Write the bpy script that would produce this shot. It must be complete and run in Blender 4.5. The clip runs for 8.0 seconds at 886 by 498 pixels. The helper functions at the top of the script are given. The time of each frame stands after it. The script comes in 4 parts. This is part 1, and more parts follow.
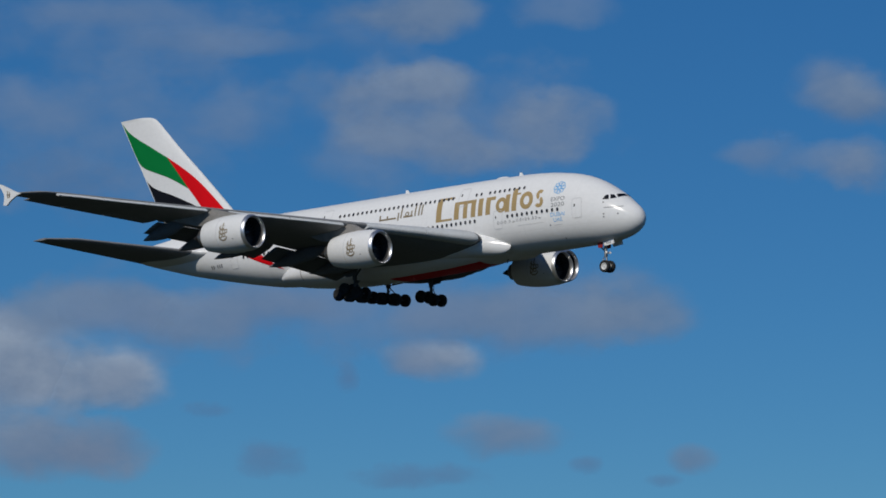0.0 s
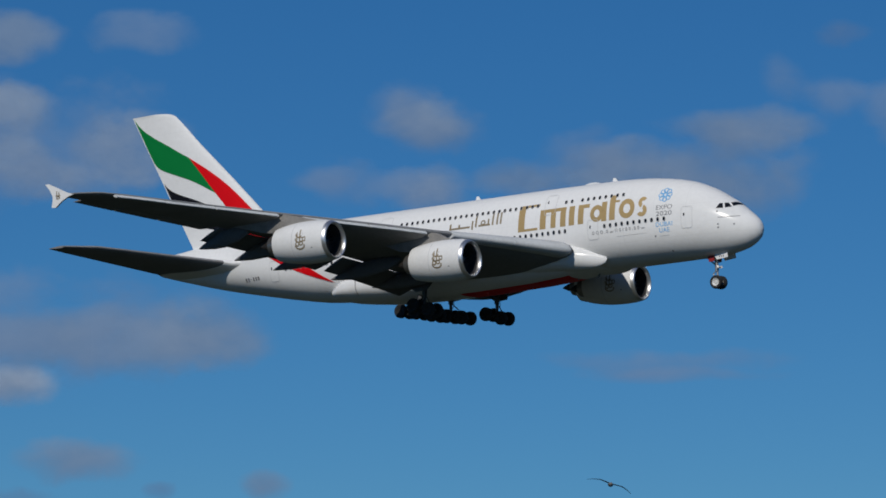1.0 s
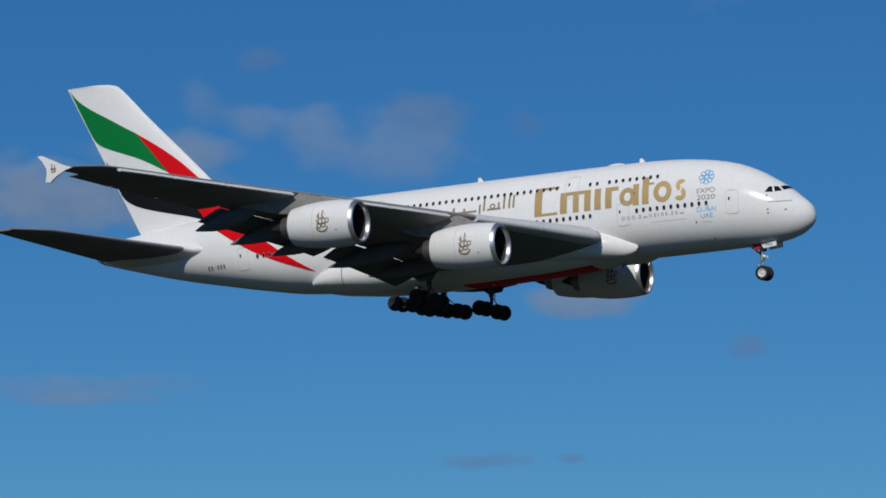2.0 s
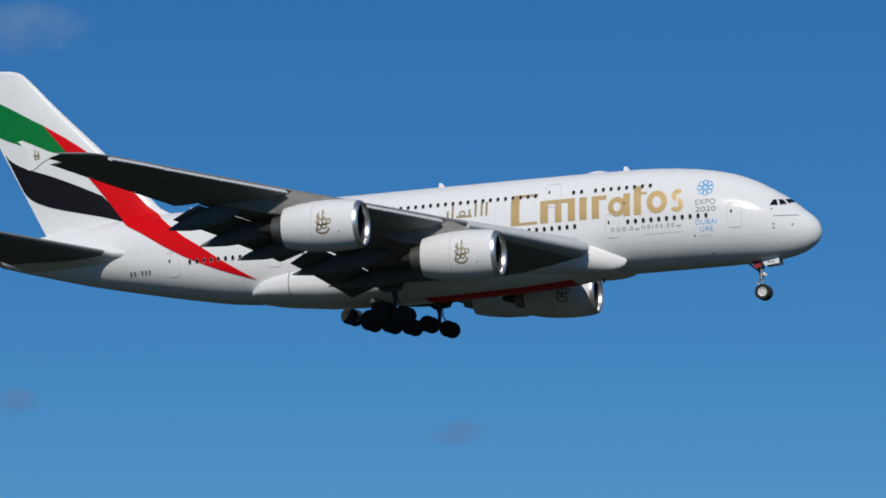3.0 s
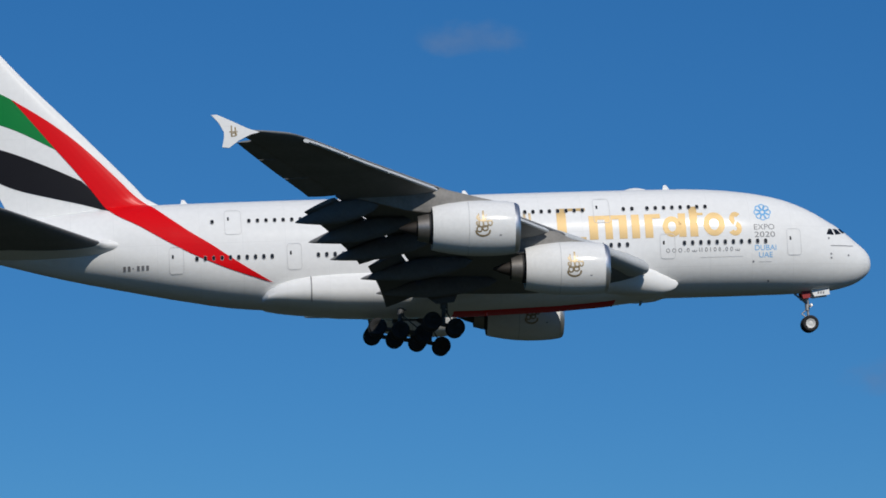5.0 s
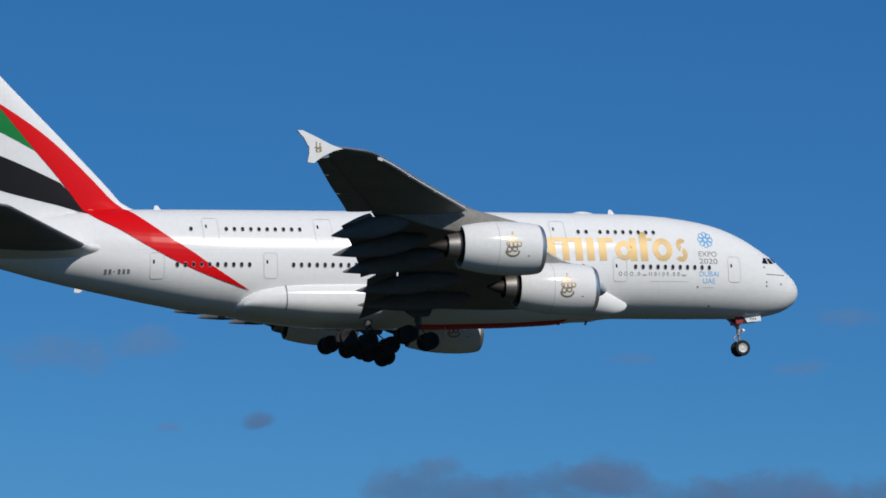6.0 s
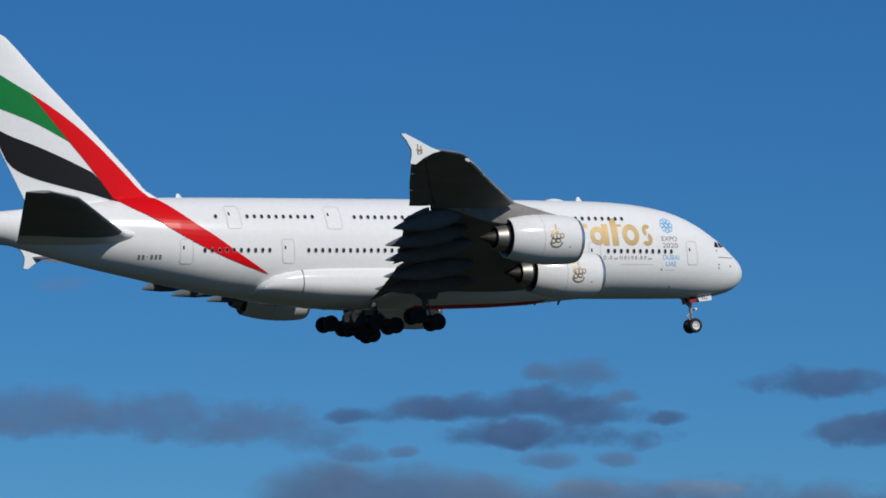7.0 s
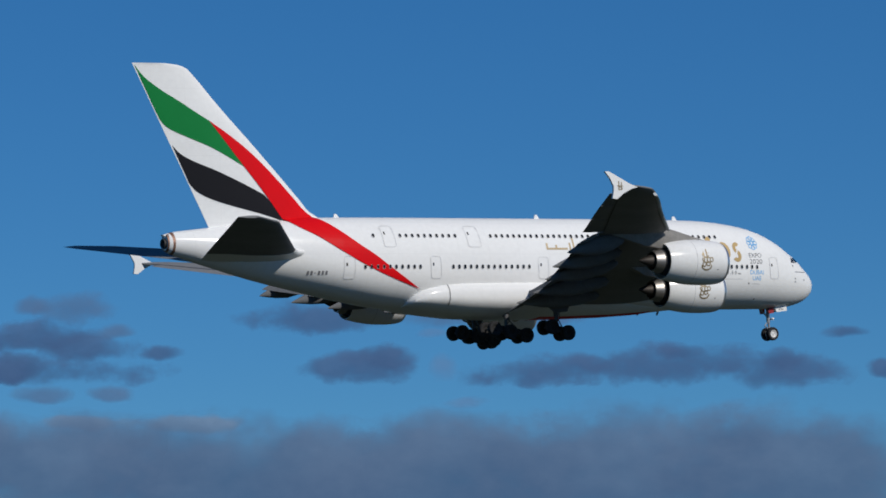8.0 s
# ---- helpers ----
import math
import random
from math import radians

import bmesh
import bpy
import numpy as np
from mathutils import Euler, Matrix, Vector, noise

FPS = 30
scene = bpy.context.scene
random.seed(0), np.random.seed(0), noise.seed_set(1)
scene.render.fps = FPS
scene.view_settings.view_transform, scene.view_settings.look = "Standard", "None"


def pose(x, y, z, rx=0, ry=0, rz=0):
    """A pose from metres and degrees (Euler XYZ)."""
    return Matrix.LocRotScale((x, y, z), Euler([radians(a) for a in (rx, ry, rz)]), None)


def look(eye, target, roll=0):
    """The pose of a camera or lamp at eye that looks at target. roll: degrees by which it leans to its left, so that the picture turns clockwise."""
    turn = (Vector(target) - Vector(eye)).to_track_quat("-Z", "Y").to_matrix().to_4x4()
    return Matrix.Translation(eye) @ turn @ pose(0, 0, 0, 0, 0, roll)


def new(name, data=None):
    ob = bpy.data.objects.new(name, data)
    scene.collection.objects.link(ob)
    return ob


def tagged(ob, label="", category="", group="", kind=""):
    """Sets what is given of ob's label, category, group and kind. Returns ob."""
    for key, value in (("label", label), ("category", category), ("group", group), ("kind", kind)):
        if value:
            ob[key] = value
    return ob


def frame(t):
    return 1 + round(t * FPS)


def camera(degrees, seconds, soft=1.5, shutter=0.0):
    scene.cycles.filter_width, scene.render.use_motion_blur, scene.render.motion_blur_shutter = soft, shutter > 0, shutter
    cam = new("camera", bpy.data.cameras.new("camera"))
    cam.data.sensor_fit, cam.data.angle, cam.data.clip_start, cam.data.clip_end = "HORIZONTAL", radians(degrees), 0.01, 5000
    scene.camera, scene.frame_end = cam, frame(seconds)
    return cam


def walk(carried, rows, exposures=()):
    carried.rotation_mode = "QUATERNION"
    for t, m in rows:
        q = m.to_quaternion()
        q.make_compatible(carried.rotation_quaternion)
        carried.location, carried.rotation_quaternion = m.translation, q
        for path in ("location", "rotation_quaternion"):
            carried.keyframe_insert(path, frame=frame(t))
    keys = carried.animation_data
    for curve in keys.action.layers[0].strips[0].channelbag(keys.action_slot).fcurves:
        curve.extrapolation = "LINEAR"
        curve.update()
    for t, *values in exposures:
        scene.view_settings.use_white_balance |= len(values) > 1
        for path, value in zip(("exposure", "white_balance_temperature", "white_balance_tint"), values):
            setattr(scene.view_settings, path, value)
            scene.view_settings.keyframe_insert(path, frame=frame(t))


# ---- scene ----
from mathutils.bvhtree import BVHTree

cam = camera(11.70, 8.0, soft=1.7)
walk(cam, [
    (0.0, pose(0, 0, 1.7, 96.198, -0.001, 39.479)),
    (0.5, pose(0, 0, 1.7, 96.304, 0.150, 36.907)),
    (1.0, pose(0, 0, 1.7, 96.537, 0.073, 33.831)),
    (1.5, pose(0, 0, 1.7, 96.749, 0.329, 30.276)),
    (1.7, pose(0, 0, 1.7, 96.794, 0.522, 28.642)),
    (2.8, pose(0, 0, 1.7, 97.259, -0.082, 18.555)),
    (3.0, pose(0, 0, 1.7, 97.505, 0.189, 16.398)),
    (3.5, pose(0, 0, 1.7, 97.890, -0.236, 10.983)),
    (4.0, pose(0, 0, 1.7, 97.820, -0.057, 5.357)),
    (4.5, pose(0, 0, 1.7, 98.040, -0.320, 0.552)),
    (4.7, pose(0, 0, 1.7, 98.158, -0.064, -1.455)),
    (5.8, pose(0, 0, 1.7, 97.998, -1.189, -13.935)),
    (6.0, pose(0, 0, 1.7, 97.962, -0.881, -16.132)),
    (6.5, pose(0, 0, 1.7, 97.453, -0.253, -21.073)),
    (7.0, pose(0, 0, 1.7, 96.908, 0.212, -25.835)),
    (7.5, pose(0, 0, 1.7, 96.395, 0.525, -30.102)),
    (8.0, pose(0, 0, 1.7, 96.012, 0.487, -32.531)),
], exposures=[(0.0, -0.20), (1.0, -0.17), (2.0, -0.03), (3.5, 0.09), (4.5, 0.14), (6.0, 0.15), (7.0, 0.14), (8.0, 0.12)])

# ---- daylight ----
SUN = Vector((0.20, -0.81, 0.62)).normalized()
world = bpy.data.worlds.new("sky")
scene.world = world
world.use_nodes = True
wn, wl = world.node_tree.nodes, world.node_tree.links
sky = wn.new("ShaderNodeTexSky")
sky.sky_type, sky.sun_disc = "NISHITA", False
sky.sun_elevation = math.asin(SUN.z)
sky.sun_rotation = math.atan2(SUN.x, SUN.y)
sky.air_density, sky.dust_density, sky.ozone_density = 0.9, 0.0, 5.0
sky.altitude = 2300
tone = wn.new("ShaderNodeHueSaturation")
tone.inputs["Saturation"].default_value = 1.33
tone.inputs["Hue"].default_value = 0.5
even = wn.new("ShaderNodeGamma")
even.inputs["Gamma"].default_value = 0.74
wl.new(sky.outputs[0], even.inputs["Color"])
wl.new(even.outputs[0], tone.inputs["Color"])
deep = wn.new("ShaderNodeMix")
deep.data_type, deep.blend_type = "RGBA", "MULTIPLY"
deep.inputs["Factor"].default_value = 1.0
deep.inputs["B"].default_value = (0.405, 0.745, 0.965, 1)
wl.new(tone.outputs[0], deep.inputs["A"])
wl.new(deep.outputs["Result"], wn["Background"].inputs["Color"])
wn["Background"].inputs["Strength"].default_value = 0.100

sun = new("sun", bpy.data.lights.new("sun", "SUN"))
sun.data.energy, sun.data.angle, sun.data.color = 2.85, radians(0.53), (1.0, 0.955, 0.88)
sun.matrix_world = look(SUN * 500, (0, 0, 0))


# ---- materials ----
def material(name, base, rough=0.5, metal=0.0, vary=0.08, scale=0.6, fine=9.0, bump=0.0, coat=0.0, coat_rough=0.22, streak=None, spec=0.5, seams=None):
    """Principled surface whose colour drifts at two scales, with fine relief."""
    m = bpy.data.materials.new(name)
    m.use_nodes = True
    n, l = m.node_tree.nodes, m.node_tree.links
    b = n["Principled BSDF"]
    co = n.new("ShaderNodeTexCoord")
    mp = n.new("ShaderNodeMapping")
    if streak:
        mp.inputs["Scale"].default_value = streak
    l.new(co.outputs["Object"], mp.inputs["Vector"])
    a = n.new("ShaderNodeTexNoise")
    a.inputs["Scale"].default_value, a.inputs["Detail"].default_value = scale, 5
    c = n.new("ShaderNodeTexNoise")
    c.inputs["Scale"].default_value, c.inputs["Detail"].default_value = fine, 4
    l.new(mp.outputs[0], a.inputs["Vector"])
    l.new(co.outputs["Object"], c.inputs["Vector"])
    mx = n.new("ShaderNodeMath")
    mx.operation = "ADD"
    l.new(a.outputs["Fac"], mx.inputs[0])
    l.new(c.outputs["Fac"], mx.inputs[1])
    r = n.new("ShaderNodeMapRange")
    r.inputs["From Min"].default_value, r.inputs["From Max"].default_value = 0.6, 1.4
    l.new(mx.outputs[0], r.inputs["Value"])
    ramp = n.new("ShaderNodeMix")
    ramp.data_type = "RGBA"
    ramp.inputs["A"].default_value = (*[max(0, v * (1 - vary)) for v in base], 1)
    ramp.inputs["B"].default_value = (*[min(1, v * (1 + vary)) for v in base], 1)
    l.new(r.outputs[0], ramp.inputs["Factor"])
    l.new(ramp.outputs["Result"], b.inputs["Base Color"])
    rr = n.new("ShaderNodeMapRange")
    rr.inputs["To Min"].default_value, rr.inputs["To Max"].default_value = rough * 0.85, min(1, rough * 1.2)
    l.new(mx.outputs[0], rr.inputs["Value"])
    l.new(rr.outputs[0], b.inputs["Roughness"])
    b.inputs["Metallic"].default_value = metal
    b.inputs["Specular IOR Level"].default_value = spec
    if seams:
        # faint skin joints: rings every few metres and long lap joints
        sp = n.new("ShaderNodeSeparateXYZ")
        l.new(co.outputs["Object"], sp.inputs[0])
        joint = None
        for axis, pitch, shift in seams:
            q = n.new("ShaderNodeMath")
            q.operation = "MULTIPLY_ADD"
            q.inputs[1].default_value, q.inputs[2].default_value = 1 / pitch, 100 + shift
            l.new(sp.outputs[axis], q.inputs[0])
            fr = n.new("ShaderNodeMath")
            fr.operation = "FRACT"
            l.new(q.outputs[0], fr.inputs[0])
            lt = n.new("ShaderNodeMath")
            lt.operation = "LESS_THAN"
            lt.inputs[1].default_value = 0.035 / pitch
            l.new(fr.outputs[0], lt.inputs[0])
            if joint is None:
                joint = lt.outputs[0]
            else:
                mxx = n.new("ShaderNodeMath")
                mxx.operation = "MAXIMUM"
                l.new(joint, mxx.inputs[0])
                l.new(lt.outputs[0], mxx.inputs[1])
                joint = mxx.outputs[0]
        dim = n.new("ShaderNodeMix")
        dim.data_type = "RGBA"
        dim.inputs["B"].default_value = (*[v * 0.93 for v in base], 1)
        l.new(joint, dim.inputs["Factor"])
        l.new(ramp.outputs["Result"], dim.inputs["A"])
        l.new(dim.outputs["Result"], b.inputs["Base Color"])
    b.inputs["Coat Weight"].default_value = coat
    b.inputs["Coat Roughness"].default_value = coat_rough
    if bump:
        bp = n.new("ShaderNodeBump")
        bp.inputs["Strength"].default_value, bp.inputs["Distance"].default_value = bump, 0.02
        l.new(mx.outputs[0], bp.inputs["Height"])
        l.new(bp.outputs[0], b.inputs["Normal"])
    return m


WHITE = material("white_paint", (0.80, 0.80, 0.785), 0.6, vary=0.05, scale=0.25, fine=2.5, coat=0.4, coat_rough=0.18, spec=0.15, streak=(0.25, 1, 1.6), seams=(("X", 3.18, 0.3), ("Z", 2.9, 0.4)))
NACELLE = material("nacelle_paint", (0.78, 0.78, 0.765), 0.6, vary=0.07, scale=0.5, fine=4.0, coat=0.4, coat_rough=0.18, spec=0.15, streak=(0.4, 1, 1))
WING = material("wing_grey_paint", (0.21, 0.215, 0.22), 0.55, vary=0.16, scale=0.35, fine=3.0, streak=(0.5, 1.5, 1), spec=0.04, seams=(("X", 2.3, 0.1), ("Y", 2.7, 0.2)))
# flaps and track fairings: grey darkened to hold the shade under the wing
FLAP = material("flap_shade_grey", (0.15, 0.155, 0.16), 0.6, vary=0.16, scale=0.7, fine=5.0, spec=0.04)
SLAT = material("slat_grey_paint", (0.54, 0.56, 0.565), 0.5, metal=0.0, vary=0.12, scale=0.6, fine=4)
PYLON = material("pylon_grey_paint", (0.24, 0.23, 0.215), 0.5, vary=0.2, scale=1.2, fine=5, spec=0.3)
LIP = material("polished_inlet_lip", (0.74, 0.74, 0.74), 0.3, metal=0.9, vary=0.05)
STEEL = material("hot_section_steel", (0.32, 0.30, 0.28), 0.38, metal=0.9, vary=0.2, scale=1.5)
SCORCHED = material("heat_stained_metal", (0.30, 0.17, 0.12), 0.45, metal=0.5, vary=0.3, scale=2)
PLUG = material("sooty_exhaust_plug", (0.05, 0.043, 0.038), 0.5, metal=0.6, vary=0.2, scale=2)
DARK = material("shaded_duct_black", (0.025, 0.025, 0.027), 0.6, vary=0.2)
BLADE = material("titanium_fan_blade", (0.10, 0.10, 0.11), 0.35, metal=0.8, vary=0.1)
GLASS = material("dark_cabin_glass", (0.010, 0.011, 0.013), 0.2, vary=0.1, coat=0.0, spec=0.5)
WINDOWFRAME = material("window_frame_grey", (0.42, 0.42, 0.41), 0.45, vary=0.08)
RUBBER = material("tyre_rubber", (0.018, 0.018, 0.019), 0.75, vary=0.25, scale=3.0, fine=20, bump=0.3)
RIM = material("painted_wheel_rim", (0.62, 0.62, 0.60), 0.4, vary=0.1, scale=3)
# main gear rims: near black, the dim light on them put into the colour
DULLRIM = material("shade_darkened_rim", (0.022, 0.021, 0.020), 0.8, vary=0.2, scale=3)
# main gear steel, darkened for the shade below wing and belly
DULLSTEEL = material("shade_darkened_gear_steel", (0.10, 0.10, 0.10), 0.5, metal=0.4, vary=0.25, scale=2)
GEARMETAL = material("landing_gear_steel", (0.38, 0.38, 0.38), 0.4, metal=0.5, vary=0.15, scale=2)
REDBAY = material("red_gear_bay_paint", (0.28, 0.012, 0.012), 0.5, vary=0.15, scale=2)
RED = material("red_livery_paint", (0.68, 0.002, 0.006), 0.6, vary=0.06, coat=0.14, coat_rough=0.24, spec=0.1)
GREEN = material("green_livery_paint", (0.002, 0.19, 0.04), 0.45, vary=0.06, coat=0.05, spec=0.15)
BLACK = material("black_livery_paint", (0.008, 0.008, 0.011), 0.45, vary=0.1, coat=0.0, spec=0.15)
GOLD = material("gold_livery_paint", (0.48, 0.335, 0.145), 0.42, metal=0.3, vary=0.07, scale=0.8)
BRONZE = material("bronze_emblem_paint", (0.36, 0.28, 0.17), 0.36, metal=0.4, vary=0.1)
SKYBLUE = material("light_blue_decal", (0.13, 0.42, 0.75), 0.4, vary=0.06)
GREY = material("grey_decal", (0.20, 0.20, 0.21), 0.45, vary=0.08)
SEAM = material("door_seam_grey", (0.56, 0.56, 0.56), 0.5, vary=0.08)
FEATHER = material("gull_grey_feathers", (0.16, 0.15, 0.14), 0.8, vary=0.3, scale=8, fine=40, bump=0.2)
FEATHERDARK = material("dark_wing_feathers", (0.035, 0.032, 0.03), 0.8, vary=0.3, scale=8, fine=40, bump=0.2)


def lamp_glow(name, colour, strength):
    m = bpy.data.materials.new(name)
    m.use_nodes = True
    b = m.node_tree.nodes["Principled BSDF"]
    b.inputs["Base Color"].default_value = (*colour, 1)
    b.inputs["Emission Color"].default_value = (*colour, 1)
    b.inputs["Emission Strength"].default_value = strength
    b.inputs["Roughness"].default_value = 0.2
    return m


BEACON = lamp_glow("red_beacon_glass", (0.4, 0.02, 0.015), 0.03)
LAMP = lamp_glow("white_landing_light", (0.8, 0.74, 0.66), 0.5)


# ---- mesh helpers ----
def part(name, bm, mat, parent, label="", at=None, smooth=True):
    me = bpy.data.meshes.new(name)
    bmesh.ops.recalc_face_normals(bm, faces=bm.faces)
    bm.to_mesh(me)
    bm.free()
    return place(name, me, mat, parent, label, at, smooth)


def place(name, me, mat, parent, label="", at=None, smooth=True):
    if not me.materials:
        for m in mat if isinstance(mat, (list, tuple)) else [mat]:
            me.materials.append(m)
        if smooth:
            me.polygons.foreach_set("use_smooth", [True] * len(me.polygons))
            me.set_sharp_from_angle(angle=radians(38))
    ob = new(name, me)
    ob.parent = parent
    if at is not None:
        ob.matrix_basis = at
    if label:
        ob["label"] = label
    return ob


def loft(rings, close=True, caps=True):
    """A skin through rings of equal length."""
    bm = bmesh.new()
    vs = [[bm.verts.new(p) for p in r] for r in rings]
    n = len(vs[0])
    for a, b in zip(vs, vs[1:]):
        for i in range(n if close else n - 1):
            j = (i + 1) % n
            bm.faces.new((a[i], a[j], b[j], b[i]))
    if caps and close:
        bm.faces.new(vs[0])
        bm.faces.new(vs[-1][::-1])
    return bm


def grid(points):
    """An open sheet through rows of points."""
    return loft(points, close=False, caps=False)


def lathe(profile, n=40, squash=1.0):
    """A body of revolution about x; profile: (x, r)."""
    return loft([[(x, r * math.sin(2 * math.pi * k / n), r * squash * math.cos(2 * math.pi * k / n)) for k in range(n)] for x, r in profile], caps=False)


def slab(outline, y0, y1):
    """A plate: an outline in x and z, from y0 to y1."""
    return loft([[(x, y0, z) for x, z in outline], [(x, y1, z) for x, z in outline]])


def rod_between(bm, a, b, r0, r1=None, n=12):
    a, b, r1 = Vector(a), Vector(b), r0 if r1 is None else r1
    q = (b - a).to_track_quat("Z", "Y")
    ra = [bm.verts.new(a + q @ Vector((r0 * math.cos(2 * math.pi * k / n), r0 * math.sin(2 * math.pi * k / n), 0))) for k in range(n)]
    rb = [bm.verts.new(b + q @ Vector((r1 * math.cos(2 * math.pi * k / n), r1 * math.sin(2 * math.pi * k / n), 0))) for k in range(n)]
    for k in range(n):
        bm.faces.new((ra[k], ra[(k + 1) % n], rb[(k + 1) % n], rb[k]))
    bm.faces.new(ra[::-1])
    bm.faces.new(rb)


def curve_at(table, s):
    """Smooth monotone reading of a table of (s, value)."""
    xs, ys = [p[0] for p in table], [p[1] for p in table]
    if s <= xs[0]:
        return ys[0]
    if s >= xs[-1]:
        return ys[-1]
    i = max(k for k in range(len(xs) - 1) if xs[k] <= s)

    def slope(k):
        if k == 0 or k == len(xs) - 1:
            return (ys[1] - ys[0]) / (xs[1] - xs[0]) if k == 0 else (ys[-1] - ys[-2]) / (xs[-1] - xs[-2])
        d0, d1 = (ys[k] - ys[k - 1]) / (xs[k] - xs[k - 1]), (ys[k + 1] - ys[k]) / (xs[k + 1] - xs[k])
        return 0 if d0 * d1 <= 0 else 2 * d0 * d1 / (d0 + d1)
    h = xs[i + 1] - xs[i]
    u = (s - xs[i]) / h
    return ((2 * u**3 - 3 * u**2 + 1) * ys[i] + (u**3 - 2 * u**2 + u) * h * slope(i)
            + (-2 * u**3 + 3 * u**2) * ys[i + 1] + (u**3 - u**2) * h * slope(i + 1))


# ---- ground and clouds ----
def make_ground():
    rings = [0.5, 30, 120, 400, 1200, 3000, 9000]
    bm = bmesh.new()
    n, prev = 64, None
    for r in rings:
        ring = [bm.verts.new((r * math.cos(2 * math.pi * k / n), r * math.sin(2 * math.pi * k / n), 0)) for k in range(n)]
        if prev:
            for k in range(n):
                bm.faces.new((prev[k], prev[(k + 1) % n], ring[(k + 1) % n], ring[k]))
        else:
            bm.faces.new(ring)
        prev = ring
    # out of view; colour kept very dark to cut bounce onto the airliner
    grass = material("darkened_unseen_grass", (0.018, 0.024, 0.011), 0.9, vary=0.35, scale=0.02, fine=0.8, bump=0.4)
    tagged(part("ground", bm, grass, None), "unseen level grass ground, darkened to weaken the light from below", "ground", kind="structure")


def cloud_material(name, light, shade, cover, rag, puff, warp=1.3, span=(0.05, 1.2), flat=0.0):
    """Backdrop cloud: soft uneven edge, thicker and thinner places."""
    m = bpy.data.materials.new(name)
    m.use_nodes = True
    n, l = m.node_tree.nodes, m.node_tree.links
    n.remove(n["Principled BSDF"])
    co, geo = n.new("ShaderNodeTexCoord"), n.new("ShaderNodeNewGeometry")

    def math_node(op, a, b=None):
        k = n.new("ShaderNodeMath")
        k.operation = op
        for i, v in enumerate((a, b)):
            if v is None:
                continue
            if isinstance(v, (int, float)):
                k.inputs[i].default_value = v
            else:
                l.new(v, k.inputs[i])
        return k.outputs[0]

    def noise_node(scale, detail, stretch):
        mp, t = n.new("ShaderNodeMapping"), n.new("ShaderNodeTexNoise")
        mp.inputs["Scale"].default_value = (scale, scale, scale * stretch)
        l.new(geo.outputs["Position"], mp.inputs["Vector"])
        t.inputs["Scale"].default_value, t.inputs["Detail"].default_value, t.inputs["Roughness"].default_value = 1.0, detail, 0.53
        l.new(mp.outputs[0], t.inputs["Vector"])
        return t.outputs["Fac"]
    sep = n.new("ShaderNodeSeparateXYZ")
    l.new(co.outputs["Object"], sep.inputs[0])
    wx, wz = noise_node(puff * 0.8, 5, 1.0), noise_node(puff * 1.3, 5, 1.3)
    x = math_node("ADD", sep.outputs["X"], math_node("MULTIPLY", math_node("SUBTRACT", wx, 0.5), warp))
    z = math_node("ADD", sep.outputs["Z"], math_node("MULTIPLY", math_node("SUBTRACT", wz, 0.5), warp * 1.2))
    r2 = math_node("ADD", math_node("MULTIPLY", x, x), math_node("MULTIPLY", z, z))
    if flat:
        low = math_node("MINIMUM", z, 0.0)
        r2 = math_node("ADD", r2, math_node("MULTIPLY", math_node("MULTIPLY", low, low), flat))
    body = math_node("SUBTRACT", 1.0, math_node("MULTIPLY", r2, 2.2))
    edge = math_node("SUBTRACT", 1.0, math_node("MAXIMUM", math_node("ABSOLUTE", sep.outputs["X"]), math_node("ABSOLUTE", sep.outputs["Z"])))
    big = noise_node(puff, 7, 1.7)
    small = noise_node(puff * 4.5, 5, 1.4)
    tex = math_node("ADD", math_node("MULTIPLY", math_node("SUBTRACT", big, 0.5), rag), math_node("MULTIPLY", math_node("SUBTRACT", small, 0.5), rag * 0.2))
    dens = math_node("ADD", math_node("MULTIPLY", body, 0.9), tex)
    # nothing is left at the sheet's rim
    rim = n.new("ShaderNodeMapRange")
    rim.interpolation_type = "SMOOTHSTEP"
    for k, v in zip(("From Min", "From Max", "To Min", "To Max"), (0.02, 0.3, 0.0, 1.0)):
        rim.inputs[k].default_value = v
    l.new(edge, rim.inputs["Value"])
    soft = n.new("ShaderNodeMapRange")
    soft.interpolation_type = "SMOOTHSTEP"
    for k, v in zip(("From Min", "From Max", "To Min", "To Max"), (*span, 0.0, cover)):
        soft.inputs[k].default_value = v
    l.new(dens, soft.inputs["Value"])
    alpha = math_node("MULTIPLY", soft.outputs[0], rim.outputs[0])
    # the sheet glows: sunlit tops and shaded bases are painted into its colour
    lit = n.new("ShaderNodeMapRange")
    for k, v in zip(("From Min", "From Max", "To Min", "To Max"), (-0.5, 0.7, 0.0, 1.0)):
        lit.inputs[k].default_value = v
    l.new(math_node("ADD", math_node("MULTIPLY", z, 0.55), math_node("ADD", math_node("MULTIPLY", math_node("SUBTRACT", big, 0.48), 1.9), math_node("MULTIPLY", math_node("SUBTRACT", small, 0.5), 0.6))), lit.inputs["Value"])
    mix = n.new("ShaderNodeMix")
    mix.data_type = "RGBA"
    mix.inputs["A"].default_value, mix.inputs["B"].default_value = (*shade, 1), (*light, 1)
    l.new(lit.outputs[0], mix.inputs["Factor"])
    em, tr, ms = n.new("ShaderNodeEmission"), n.new("ShaderNodeBsdfTransparent"), n.new("ShaderNodeMixShader")
    l.new(mix.outputs["Result"], em.inputs["Color"])
    l.new(alpha, ms.inputs["Fac"])
    l.new(tr.outputs[0], ms.inputs[1])
    l.new(em.outputs[0], ms.inputs[2])
